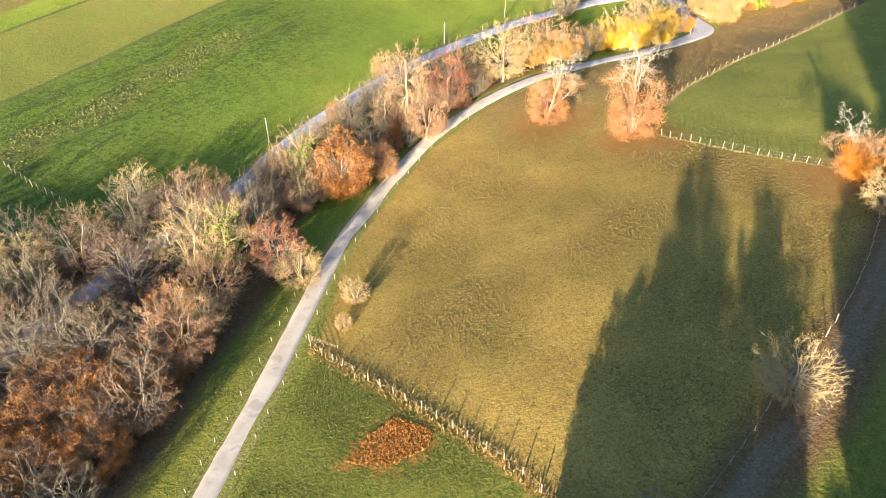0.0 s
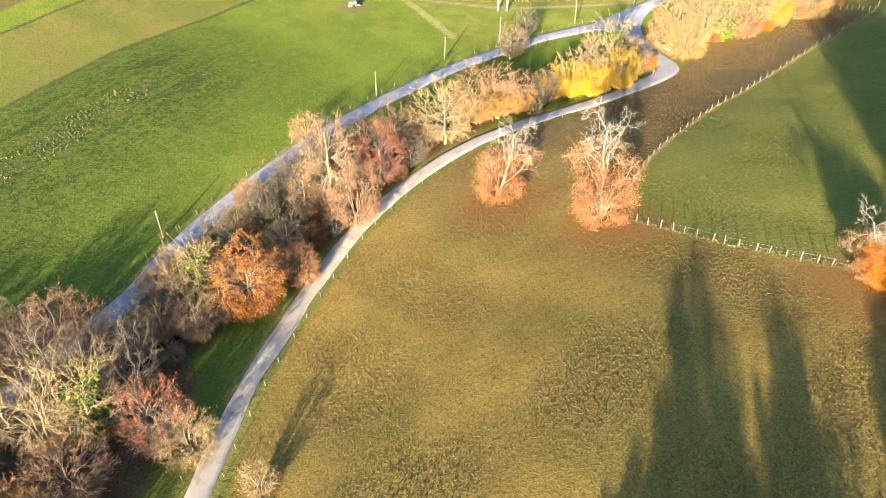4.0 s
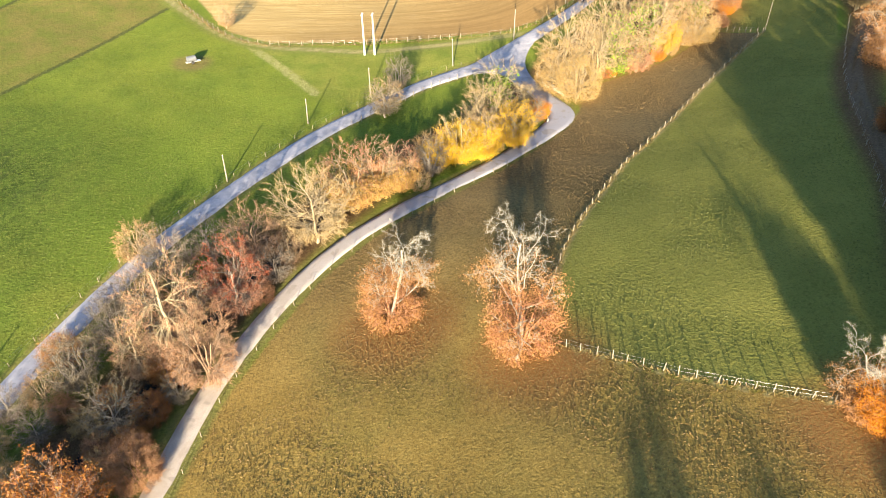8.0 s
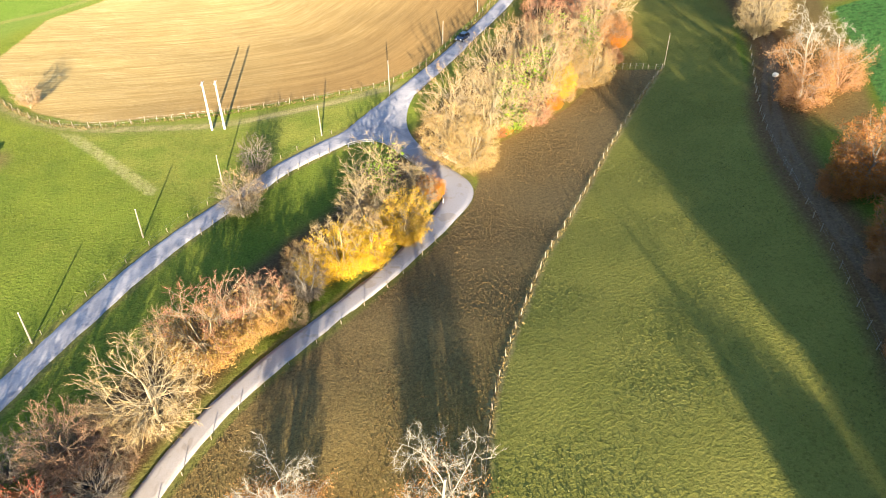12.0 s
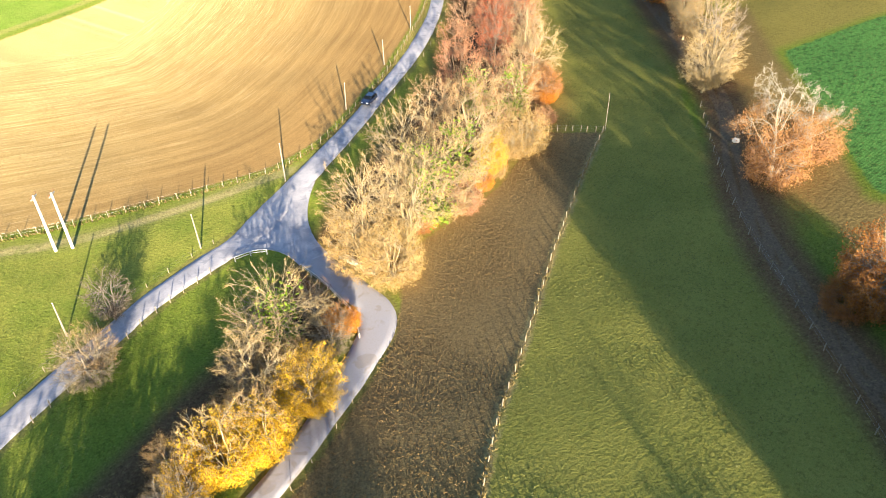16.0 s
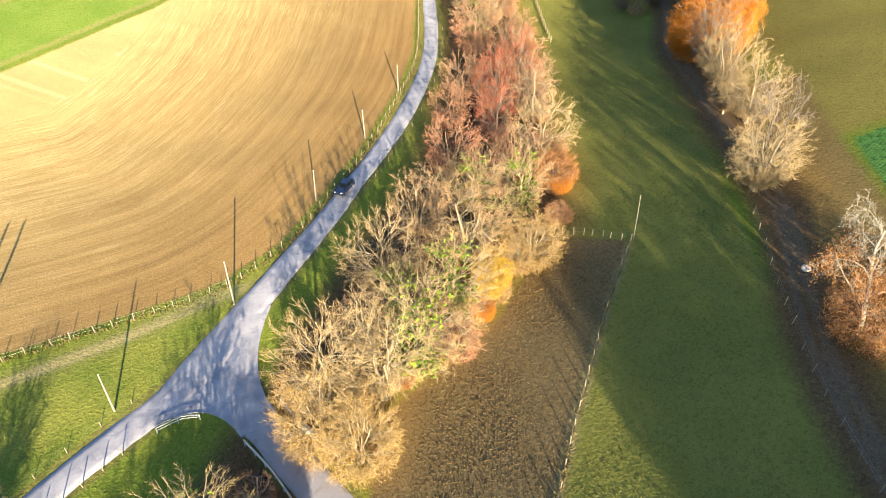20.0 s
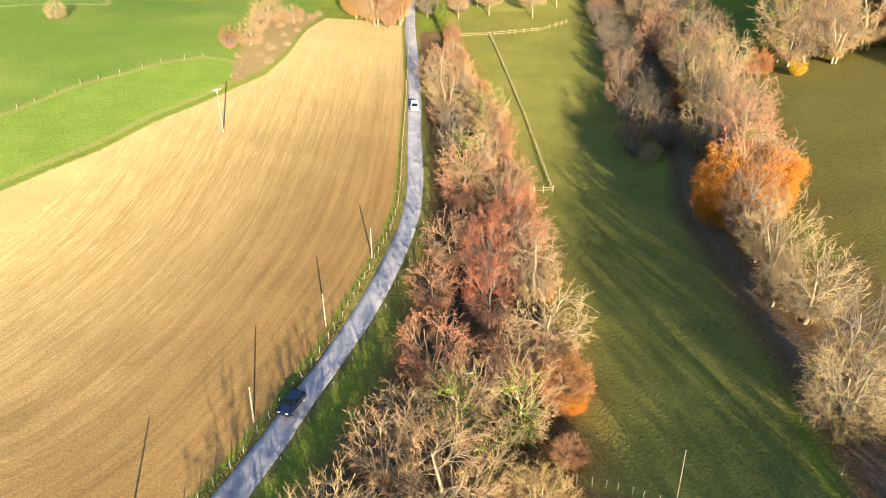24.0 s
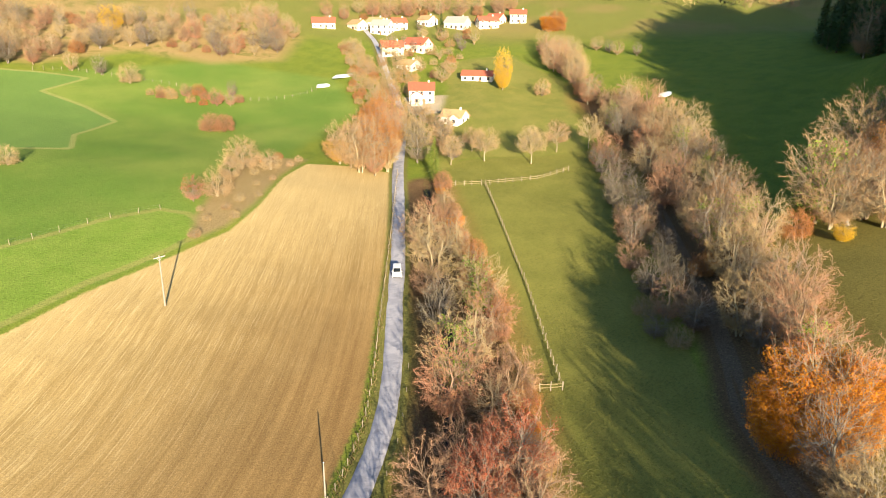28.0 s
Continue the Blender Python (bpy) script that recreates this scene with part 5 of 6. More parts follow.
def fence(line, gap, stake_kind, label, wires=2, seed=1, rails=0, rail_material=None, height=1.25):
    rng = random.Random(seed)
    spots = spaced(line, gap, 0.12, rng)
    x0, y0 = spots[0]
    root = new("fence")
    root.location = (x0, y0, ground_z(x0, y0))
    tagged(root, label, "fence", "fences of the fields")
    tops = []
    for x, y in spots:
        ob = new("post", STAKES[stake_kind])
        ob.parent = root
        z = ground_z(x, y)
        s = rng.uniform(0.85, 1.12)
        ob.matrix_basis = Matrix.LocRotScale((x - x0, y - y0, z - root.location.z), Euler((rng.gauss(0, 0.05), rng.gauss(0, 0.05), rng.random() * 6)), (1, 1, s))
        tops.append(Vector((x - x0, y - y0, z - root.location.z)))
    for w in range(wires):
        h = height * (0.88 - 0.4 * w)
        g = Growth(0)
        g.tube([p + Vector((0, 0, h)) for p in tops], [0.006] * len(tops), 3, 0)
        part("wire", mesh_of("wire", g.v, g.f, WIRE), None, root)
    for w in range(rails):
        for a, b in zip(tops[:-1], tops[1:]):
            bm = bmesh.new()
            h = height * (0.85 - 0.42 * w)
            rod(bm, a + Vector((0, 0, h + rng.uniform(-0.05, 0.05))), b + Vector((0, 0, h + rng.uniform(-0.05, 0.05))), 0.045, 0.04, 6)
            part("rail", bm, rail_material, root)
    return root


def straw_line(line, width, density, label, seed, h=0.45):
    """Uncut dry grass under a fence, blades as one body."""
    rng = random.Random(seed)
    v, f = [], []
    for x, y in spaced(line, 1.0 / density):
        for _ in range(3):
            px, py = x + rng.gauss(0, width / 2), y + rng.gauss(0, width / 2)
            z = ground_z(px, py)
            a = rng.random() * 6.28
            hh = h * rng.uniform(0.5, 1.3)
            k = len(v)
            dx, dy = math.cos(a) * 0.09, math.sin(a) * 0.09
            lx, ly = rng.gauss(0, 0.25), rng.gauss(0, 0.25)
            v += [(px - dx, py - dy, z - 0.03), (px + dx, py + dy, z - 0.03), (px + lx, py + ly, z + hh)]
            f.append((k, k + 1, k + 2))
    tagged(new("dry_grass", mesh_of("dry_grass", v, f, STRAW)), label, "grass", kind="stuff")


def offset(line, d, lo=0, hi=None):
    p = np.array(line)[lo:hi, :2]
    t = np.gradient(p, axis=0)
    t /= np.linalg.norm(t, axis=1)[:, None]
    return p + np.stack([-t[:, 1], t[:, 0]], -1) * d


def between(line, y0, y1):
    p = np.array(line)
    k = [i for i in range(len(p)) if y0 <= p[i][1] <= y1]
    return p[k[0]:k[-1] + 1]


fence(FENCE_A, 2.3, "pale", "row of weathered wooden fence stakes with wire along dry grass", seed=2)
fence(FENCE_B, 1.75, "pale", "pale wooden fence stakes with wire across the pasture", seed=3)
fence(FENCE_C, 2.6, "pale", "long stake and wire fence over a line of dry grass", seed=4)
straw_line(FENCE_C, 0.4, 6, "strip of uncut dry grass under the fence", 5, 0.32)
straw_line(FENCE_B, 0.4, 7, "fringe of dry grass along the fence stakes", 6, 0.3)
straw_line(FENCE_A, 0.9, 9, "strip of rusty dry grass along the fence", 7)
fence([(117, 179), (115, 185), (111.5, 190.5)], 1.35, "pale", "short white stake fence between pasture and hedge", seed=8)
fence(offset(between(LANE, 30, 158), -2.1), 4.2, "small", "small wooden stakes along the lane", seed=9)
fence(offset(between(LANE, 15, 86), 2.6), 3.2, "small", "small wooden stakes along the lane's grass verge", seed=10)
fence(offset(between(MAIN, 100, 192), 2.6), 4.0, "small", "low wooden stakes beside the country road", seed=11)
fence(offset(between(MAIN, 176, 190.5), -2.3), 2.4, "pale", "wooden stake fence on the road's stream side", seed=12)
fence(offset(between(MAIN, 205, 262), -2.6), 6.0, "small", "small roadside marker stakes", wires=0, seed=13)
PLOUGH_FENCE = [(-9, 245), (1, 224), (11, 215), (22, 212.6), (34, 210), (47, 208.6), (67, 207.2), (78, 210.2), (88, 216), (100, 224.3), (117, 239.6), (128, 251.5), (142, 272.5), (163, 304.5), (184, 337)]
fence(smooth_line(PLOUGH_FENCE, 3), 2.5, "pale", "wooden stake fence along the tilled field", seed=14)
straw_line(smooth_line(PLOUGH_FENCE, 3), 0.7, 5, "dry grass along the tilled field's fence", 15, 0.35)
fence([(200, 317), (191, 300), (183, 285), (176, 272), (169, 260), (158, 242)], 2.4, "tall", "straw-coloured wooden rail fence across the meadow", 0, 16, 2, STRAW_WOOD)
fence([(188, 323), (200, 317.5), (216, 313.5), (228, 314)], 2.4, "tall", "pale wooden rail fence below the orchard", 0, 17, 2, STRAW_WOOD)
fence([(152, 246), (158, 242)], 1.6, "tall", "short end of a wooden rail fence", 0, 18, 2, STRAW_WOOD)
fence(smooth_line([(14, 25), (23, 34), (28, 39), (33, 44.5), (41, 52), (50, 63), (62, 81)], 3), 2.6, "pale", "white-topped stakes along the shaded track", seed=19)
fence(smooth_line([(62.5, 82), (75, 98), (88, 115), (97, 128), (109, 146), (118, 157), (130, 170)], 3), 3.4, "pale", "wooden stakes between pasture and track", seed=20)
fence([(-100, 122), (-82, 110), (-73, 103), (-60, 95)], 1.9, "pale", "white stake fence in the green meadow", seed=21)
fence([(70, 322), (88, 331), (97, 333), (109, 336), (120, 336.5)], 5, "pale", "far stakes along the hay meadow's edge", seed=22)
fence(smooth_line([(109, 483), (121, 480), (152, 456.5), (170, 432), (191, 426), (205, 432)], 4), 3.2, "tall", "stake fence curving over the far meadow", seed=23)


def field_gate(x, y, az, width, label):
    root = new("field_gate")
    tagged(root, label, "gate")
    root.matrix_basis = pose(x, y, ground_z(x, y), 0, 0, az)
    for k in (0, 1):
        bm = bmesh.new()
        rod(bm, (k * width, 0, -0.2), (k * width, 0, 1.35), 0.05, sides=8)
        part("gate_post", bm, WOOD_DARK, root)
    for k in range(5):
        bm = bmesh.new()
        rod(bm, (0.05, 0, 0.25 + k * 0.22), (width - 0.05, 0, 0.25 + k * 0.22), 0.022, sides=6)
        part("bar", bm, WOOD_DARK, root)


field_gate(-17.4, 63.2, -28, 4.6, "open-barred steel field gate beside the lane")


# ---- bridge rails at the bend ----
def guard_rail(line, label, seed, height=0.85):
    pts = smooth_line(line, 1.0)
    x0, y0 = pts[0][:2]
    z0 = ground_z(x0, y0)
    root = new("guard_rail")
    root.location = (x0, y0, z0)
    tagged(root, label, "railing")
    loc = [Vector((x - x0, y - y0, ground_z(x, y) - z0)) for x, y in pts[:, :2]]
    for h, r in ((height, 0.07), (height * 0.55, 0.05)):
        g = Growth(0)
        g.tube([p + Vector((0, 0, h)) for p in loc], [r] * len(loc), 8, 0)
        part("rail", mesh_of("rail", g.v, g.f, METAL, smooth=True), None, root)
    for x, y in spaced(pts, 1.9):
        bm = bmesh.new()
        p = Vector((x - x0, y - y0, ground_z(x, y) - z0))
        box(bm, p.x - 0.06, p.y - 0.06, p.z - 0.2, p.x + 0.06, p.y + 0.06, p.z + height, 0.01)
        part("post", bm, METAL, root)


guard_rail([(61.0, 182.4), (62.0, 177.6), (62.4, 173), (62.4, 169.3), (61.0, 165.4)], "curved white steel guard rail inside the bend", 1)
guard_rail([(53.4, 188.9), (56.2, 189.0), (58.0, 188.2)], "short white guard rail at the road fork", 2)
guard_rail([(66.6, 185.2), (67.0, 182.6)], "short steel rail before the bridge", 3)


def parapet(a, b, label):
    root = new("bridge_parapet")
    root.location = (*a, ground_z(*a))
    tagged(root, label, "parapet")
    d = Vector((b[0] - a[0], b[1] - a[1], ground_z(*b) - ground_z(*a)))
    n = Vector((-d.y, d.x, 0)).normalized()
    bm = bmesh.new()
    vs = []
    for p in (Vector(), d):
        for s, h in ((-0.14, -0.4), (0.14, -0.4), (0.14, 0.7), (-0.14, 0.7)):
            vs.append(bm.verts.new(p + n * s + Vector((0, 0, h))))
    for q in ((0, 1, 5, 4), (1, 2, 6, 5), (2, 3, 7, 6), (3, 0, 4, 7), (3, 2, 1, 0), (4, 5, 6, 7)):
        bm.faces.new([vs[i] for i in q])
    bmesh.ops.bevel(bm, geom=bm.edges[:], offset=0.025, segments=1, affect="EDGES")
    part("wall", bm, CONCRETE, root)
    bm = bmesh.new()
    box(bm, -0.02, -0.2, 0.7, d.length + 0.02, 0.2, 0.8, 0.02)
    ob = part("coping", bm, CONCRETE, root)
    ob.matrix_basis = Matrix.Rotation(math.atan2(d.y, d.x), 4, "Z") @ Matrix.Rotation(-math.asin(d.z / d.length), 4, "Y")


parapet((66.9, 182.2), (67.9, 178.9), "white concrete bridge parapet by the bend")
parapet((67.9, 178.6), (68.8, 175.2), "pale concrete parapet over the stream")


# ---- poles ----
POLE_PALE = bark_material("grey pole wood", (0.19, 0.165, 0.135), (0.25, 0.22, 0.185), 2)
POLE_WHITE = plain("white concrete pole", (0.42, 0.41, 0.385), 0.8, var=0.12, scale=1)
INSULATOR = plain("brown glazed porcelain", (0.16, 0.07, 0.04), 0.25, var=0.2)


def utility_pole(x, y, h, label, material, r=0.13, arm=0.0, az=0.0, lean=(0, 0)):
    root = new("utility_pole")
    tagged(root, label, "pole", "utility poles of the valley")
    root.matrix_basis = pose(x, y, ground_z(x, y), lean[0], lean[1], az)
    bm = bmesh.new()
    rod(bm, (0, 0, -0.4), (0, 0, h), r * 1.15, r * 0.75, 10)
    part("shaft", bm, material, root)
    bm = bmesh.new()
    rod(bm, (0, 0, h), (0, 0, h + 0.06), r * 0.85, r * 0.3, 10)
    part("cap", bm, METAL, root)
    if arm:
        bm = bmesh.new()
        box(bm, -arm, -0.06, h - 0.35, arm, 0.06, h - 0.22, 0.01)
        part("crossarm", bm, METAL, root)
        for s in (-0.92, 0, 0.92):
            bm = bmesh.new()
            rod(bm, (arm * s, 0, h - 0.22), (arm * s, 0, h + 0.02), 0.03, sides=6)
            rod(bm, (arm * s, 0, h + 0.02), (arm * s, 0, h + 0.2), 0.07, 0.05, 8)
            part("insulator", bm, INSULATOR, root)
        for s in (-1, 1):
            bm = bmesh.new()
            rod(bm, (0, 0, h - 0.95), (arm * 0.6 * s, 0, h - 0.33), 0.025, sides=6)
            part("brace", bm, METAL, root)


utility_pole(32.3, 204.9, 9.4, "white concrete pole of a pair on the meadow", POLE_WHITE, 0.21, 0.9, 60)
utility_pole(34.5, 204.3, 9.4, "white concrete pole, second of a pair", POLE_WHITE, 0.21, 0.9, 60)
utility_pole(111, 296.5, 9.6, "grey power pole with a crossarm in the tilled field", POLE_PALE, 0.17, 1.1, 20)
for x, y, h in [(68, 203.6, 7.0), (50.2, 194.3, 6.0), (30, 186.3, 5.5), (0.3, 160.8, 5.0), (-34, 118.5, 5.0), (16, 177.2, 5.0), (87, 217.2, 5.4), (102, 228, 5.2), (116, 239.6, 5.2), (188, 346, 7.5)]:
    utility_pole(x, y, h, "slim wooden telephone pole beside the road", POLE_PALE, 0.12, lean=(PLACER.gauss(0, 1.0), PLACER.gauss(0, 1.0)))
utility_pole(117.4, 178.9, 7.0, "tall thin pale pole at the fence corner", POLE_PALE, 0.045, lean=(-3, 2))


# ---- small things in the fields ----
def boulder(x, y, s, label, seed):
    rng = random.Random(seed)
    bm = bmesh.new()
    bmesh.ops.create_icosphere(bm, subdivisions=3, radius=1)
    for v in bm.verts:
        v.co *= 1 + 0.22 * noise.noise(v.co * 1.4 + Vector((seed, 0, 0)))
        v.co.z *= 0.7
    me = bpy.data.meshes.new("boulder")
    bm.to_mesh(me)
    bm.free()
    me.materials.append(CONCRETE)
    ob = new("boulder", me)
    ob.matrix_basis = Matrix.LocRotScale((x, y, ground_z(x, y) + s * 0.4), Euler((0, 0, rng.random() * 6)), (s, s * 0.8, s))
    tagged(ob, label, "boulder")


boulder(124.2, 158.7, 0.62, "pale boulder at the pasture's edge", 3)


def water_trough(x, y, az):
    root = new("water_trough")
    tagged(root, "dark water tank on a trailer in trampled grass", "trough")
    root.matrix_basis = pose(x, y, ground_z(x, y), 0, 0, az)
    dark = plain("grey painted tank", (0.16, 0.17, 0.19), 0.4, 0.3)
    bm = bmesh.new()
    rod(bm, (-1.0, 0, 1.05), (1.0, 0, 1.05), 0.62, sides=20)
    bmesh.ops.bevel(bm, geom=[e for e in bm.edges if abs(e.verts[0].co.x - e.verts[1].co.x) < 0.01], offset=0.08, segments=2, affect="EDGES")
    part("tank", bm, dark, root)
    bm = bmesh.new()
    box(bm, -1.3, -0.5, 0.36, 1.9, 0.5, 0.46, 0.02)
    part("chassis", bm, METAL, root)
    for s in (-1, 1):
        bm = bmesh.new()
        rod(bm, (0, s * 0.62 - 0.1, 0.34), (0, s * 0.62 + 0.1, 0.34), 0.34, sides=18)
        part("wheel", bm, plain("tyre rubber", (0.03, 0.03, 0.03), 0.8), root)


water_trough(-5.5, 208.7, 20)


def silage_clamp(x, y, az, length, label):
    sheet = plain("pale silage sheet", (0.62, 0.70, 0.74), 0.4, var=0.15, scale=0.8)
    bm = bmesh.new()
    n = 24
    rings = []
    for i in range(n + 1):
        s = i / n
        w = 1.7 * min(1, 4.5 * s + 0.15, 4.5 * (1 - s) + 0.15)
        ring = []
        for k in range(9):
            a = math.pi * k / 8
            ring.append(bm.verts.new((length * (s - 0.5), math.cos(a) * w, math.sin(a) * w * 0.7 * (1 + 0.06 * math.sin(i * 2.1 + k)) - 0.1)))
        rings.append(ring)
    for a, b in zip(rings[:-1], rings[1:]):
        for k in range(8):
            bm.faces.new((a[k], a[k + 1], b[k + 1], b[k]))
    bm.faces.new(rings[0])
    bm.faces.new(list(reversed(rings[-1])))
    me = bpy.data.meshes.new("silage_clamp")
    bm.to_mesh(me)
    bm.free()
    me.materials.append(sheet)
    ob = new("silage_clamp", me)
    ob.matrix_basis = pose(x, y, ground_z(x, y), 0, 0, az)
    tagged(ob, label, "silage")


silage_clamp(206, 432.6, 32, 9, "short silage heap under a white sheet on the meadow")
silage_clamp(220, 440.6, 32, 20, "long silage heap under a white sheet on the meadow")
silage_clamp(301, 339.5, 22, 15, "silage heap under a pale blue sheet in the shade")


# ---- vehicles ----
GLASS = Nodes("car glass", 0.08, 0.5).color((0.02, 0.025, 0.03)).m
TYRE = plain("black tyre", (0.025, 0.025, 0.025), 0.8)
RIM = plain("alloy rim", (0.55, 0.55, 0.56), 0.35, 0.8, 0.1)
LAMP = Nodes("headlamp lens", 0.15, 0.5).color((0.75, 0.77, 0.8)).m
TAIL = Nodes("tail lamp lens", 0.2, 0.5).color((0.45, 0.02, 0.02)).m
TRIM = plain("black plastic trim", (0.03, 0.03, 0.03), 0.6)


def car_body(profile, half, material, tuck):
    """A body swept over a side outline (x, z), narrower towards the roof."""
    bm = bmesh.new()
    top = max(z for _, z in profile)
    sides = []
    for s in (-1, 1):
        row = []
        for x, z in profile:
            w = half - tuck * max(0, (z - 0.85) / max(0.1, top - 0.85))
            row.append(bm.verts.new((x, s * w, z)))
        sides.append(row)
    n = len(profile)
    for i in range(n):
        j = (i + 1) % n
        bm.faces.new((sides[0][i], sides[0][j], sides[1][j], sides[1][i]))
    bm.faces.new(list(reversed(sides[0])))
    bm.faces.new(sides[1])
    bmesh.ops.recalc_face_normals(bm, faces=bm.faces[:])
    bmesh.ops.bevel(bm, geom=bm.edges[:], offset=0.05, segments=2, affect="EDGES")
    return bm


def quad(bm, pts):
    bm.faces.new([bm.verts.new(p) for p in pts])
    return bm


def vehicle(name, x, y, az, paint, label, profile, half, tuck, panes, length, wheel_x):
    root = new(name)
    tagged(root, label, "car" if name == "car" else "van")
    root.matrix_basis = pose(x, y, ground_z(x, y) + 0.13, 0, 0, az)
    body = part("body", car_body(profile, half, paint, tuck), paint, root)
    for nm, pts in panes:
        bm = bmesh.new()
        quad(bm, pts)
        bmesh.ops.solidify(bm, geom=bm.faces[:], thickness=0.012)
        part(nm, bm, GLASS, root)
    for wx in wheel_x:
        for s in (-1, 1):
            bm = bmesh.new()
            rod(bm, (wx, s * (half - 0.1) - 0.11, 0.31), (wx, s * (half - 0.1) + 0.11, 0.31), 0.31, sides=20)
            bmesh.ops.bevel(bm, geom=[e for e in bm.edges if abs(e.verts[0].co.y - e.verts[1].co.y) < 0.01], offset=0.03, segments=1, affect="EDGES")
            wh = part("wheel", bm, TYRE, root)
            bm = bmesh.new()
            rod(bm, (wx, s * (half - 0.02), 0.31), (wx, s * (half + 0.025), 0.31), 0.19, sides=14)
            rim = part("rim", bm, RIM, wh)
    for s in (-1, 1):
        bm = bmesh.new()
        box(bm, length / 2 - 0.22, s * (half - 0.32) - 0.16, 0.62, length / 2 - 0.005, s * (half - 0.32) + 0.16, 0.76, 0.02)
        part("headlight", bm, LAMP, root)
        bm = bmesh.new()
        box(bm, -length / 2 + 0.005, s * (half - 0.22) - 0.1, 0.75, -length / 2 + 0.12, s * (half - 0.22) + 0.1, 0.98, 0.02)
        part("tail_light", bm, TAIL, root)
        bm = bmesh.new()
        box(bm, 0.62, s * (half + 0.09) - 0.09, 0.92, 0.78, s * (half + 0.09) + 0.09, 1.06, 0.03)
        part("mirror", bm, paint, root)
    bm = bmesh.new()
    box(bm, length / 2 - 0.10, -half + 0.12, 0.28, length / 2 + 0.03, half - 0.12, 0.5, 0.03)
    part("bumper", bm, TRIM, root)
    return root


NAVY = plain("dark blue car paint", (0.02, 0.03, 0.07), 0.22, 0.4, 0.1, spec=0.6)
WHITE_PAINT = plain("white van paint", (0.72, 0.73, 0.74), 0.3, 0.0, 0.06, spec=0.5)
vehicle("car", 91.8, 216.6, -144.5, NAVY, "dark blue estate car on the country road",
        [(-2.15, 0.3), (2.1, 0.3), (2.15, 0.6), (2.0, 0.82), (0.95, 0.95), (0.25, 1.42), (-1.5, 1.46), (-2.1, 1.0)], 0.88, 0.2,
        [("windscreen", [(0.90, -0.72, 1.0), (0.90, 0.72, 1.0), (0.30, 0.62, 1.41), (0.30, -0.62, 1.41)]),
         ("rear_window", [(-2.11, -0.66, 1.02), (-1.56, -0.6, 1.45), (-1.56, 0.6, 1.45), (-2.11, 0.66, 1.02)]),
         ("side_window", [(0.72, 0.865, 0.98), (-1.75, 0.865, 0.98), (-1.4, 0.72, 1.38), (0.28, 0.72, 1.36)]),
         ("side_window", [(0.72, -0.865, 0.98), (0.28, -0.72, 1.36), (-1.4, -0.72, 1.38), (-1.75, -0.865, 0.98)])], 4.3, (1.35, -1.3))
vehicle("van", 154.0, 286.6, -121, WHITE_PAINT, "small white delivery van on the road",
        [(-2.2, 0.3), (2.15, 0.3), (2.2, 0.65), (2.05, 0.95), (1.35, 1.12), (0.75, 1.78), (-2.0, 1.86), (-2.2, 1.6)], 0.92, 0.14,
        [("windscreen", [(1.34, -0.74, 1.16), (1.34, 0.74, 1.16), (0.80, 0.68, 1.76), (0.80, -0.68, 1.76)]),
         ("side_window", [(1.1, 0.905, 1.18), (0.1, 0.905, 1.18), (0.1, 0.83, 1.66), (0.72, 0.83, 1.66)]),
         ("side_window", [(1.1, -0.905, 1.18), (0.72, -0.83, 1.66), (0.1, -0.83, 1.66), (0.1, -0.905, 1.18)])], 4.4, (1.4, -1.35))


# ---- houses ----
PLASTER = plain("white lime plaster", (0.54, 0.52, 0.49), 0.85, var=0.12, scale=0.7)
PLASTER_CREAM = plain("cream plaster", (0.48, 0.43, 0.35), 0.85, var=0.15, scale=0.7)
ROOF_RED = plain("red clay tiles", (0.34, 0.095, 0.055), 0.85, var=0.35, scale=1.2)
ROOF_TAN = plain("sand-coloured tiles", (0.38, 0.25, 0.125), 0.85, var=0.3, scale=1.2)
ROOF_GREY = plain("grey slate tiles", (0.30, 0.28, 0.26), 0.8, var=0.3, scale=1.2)
PANE = Nodes("window pane", 0.1, 0.5).color((0.03, 0.04, 0.05)).m
SHUTTER = plain("brown painted shutters", (0.20, 0.11, 0.06), 0.7)


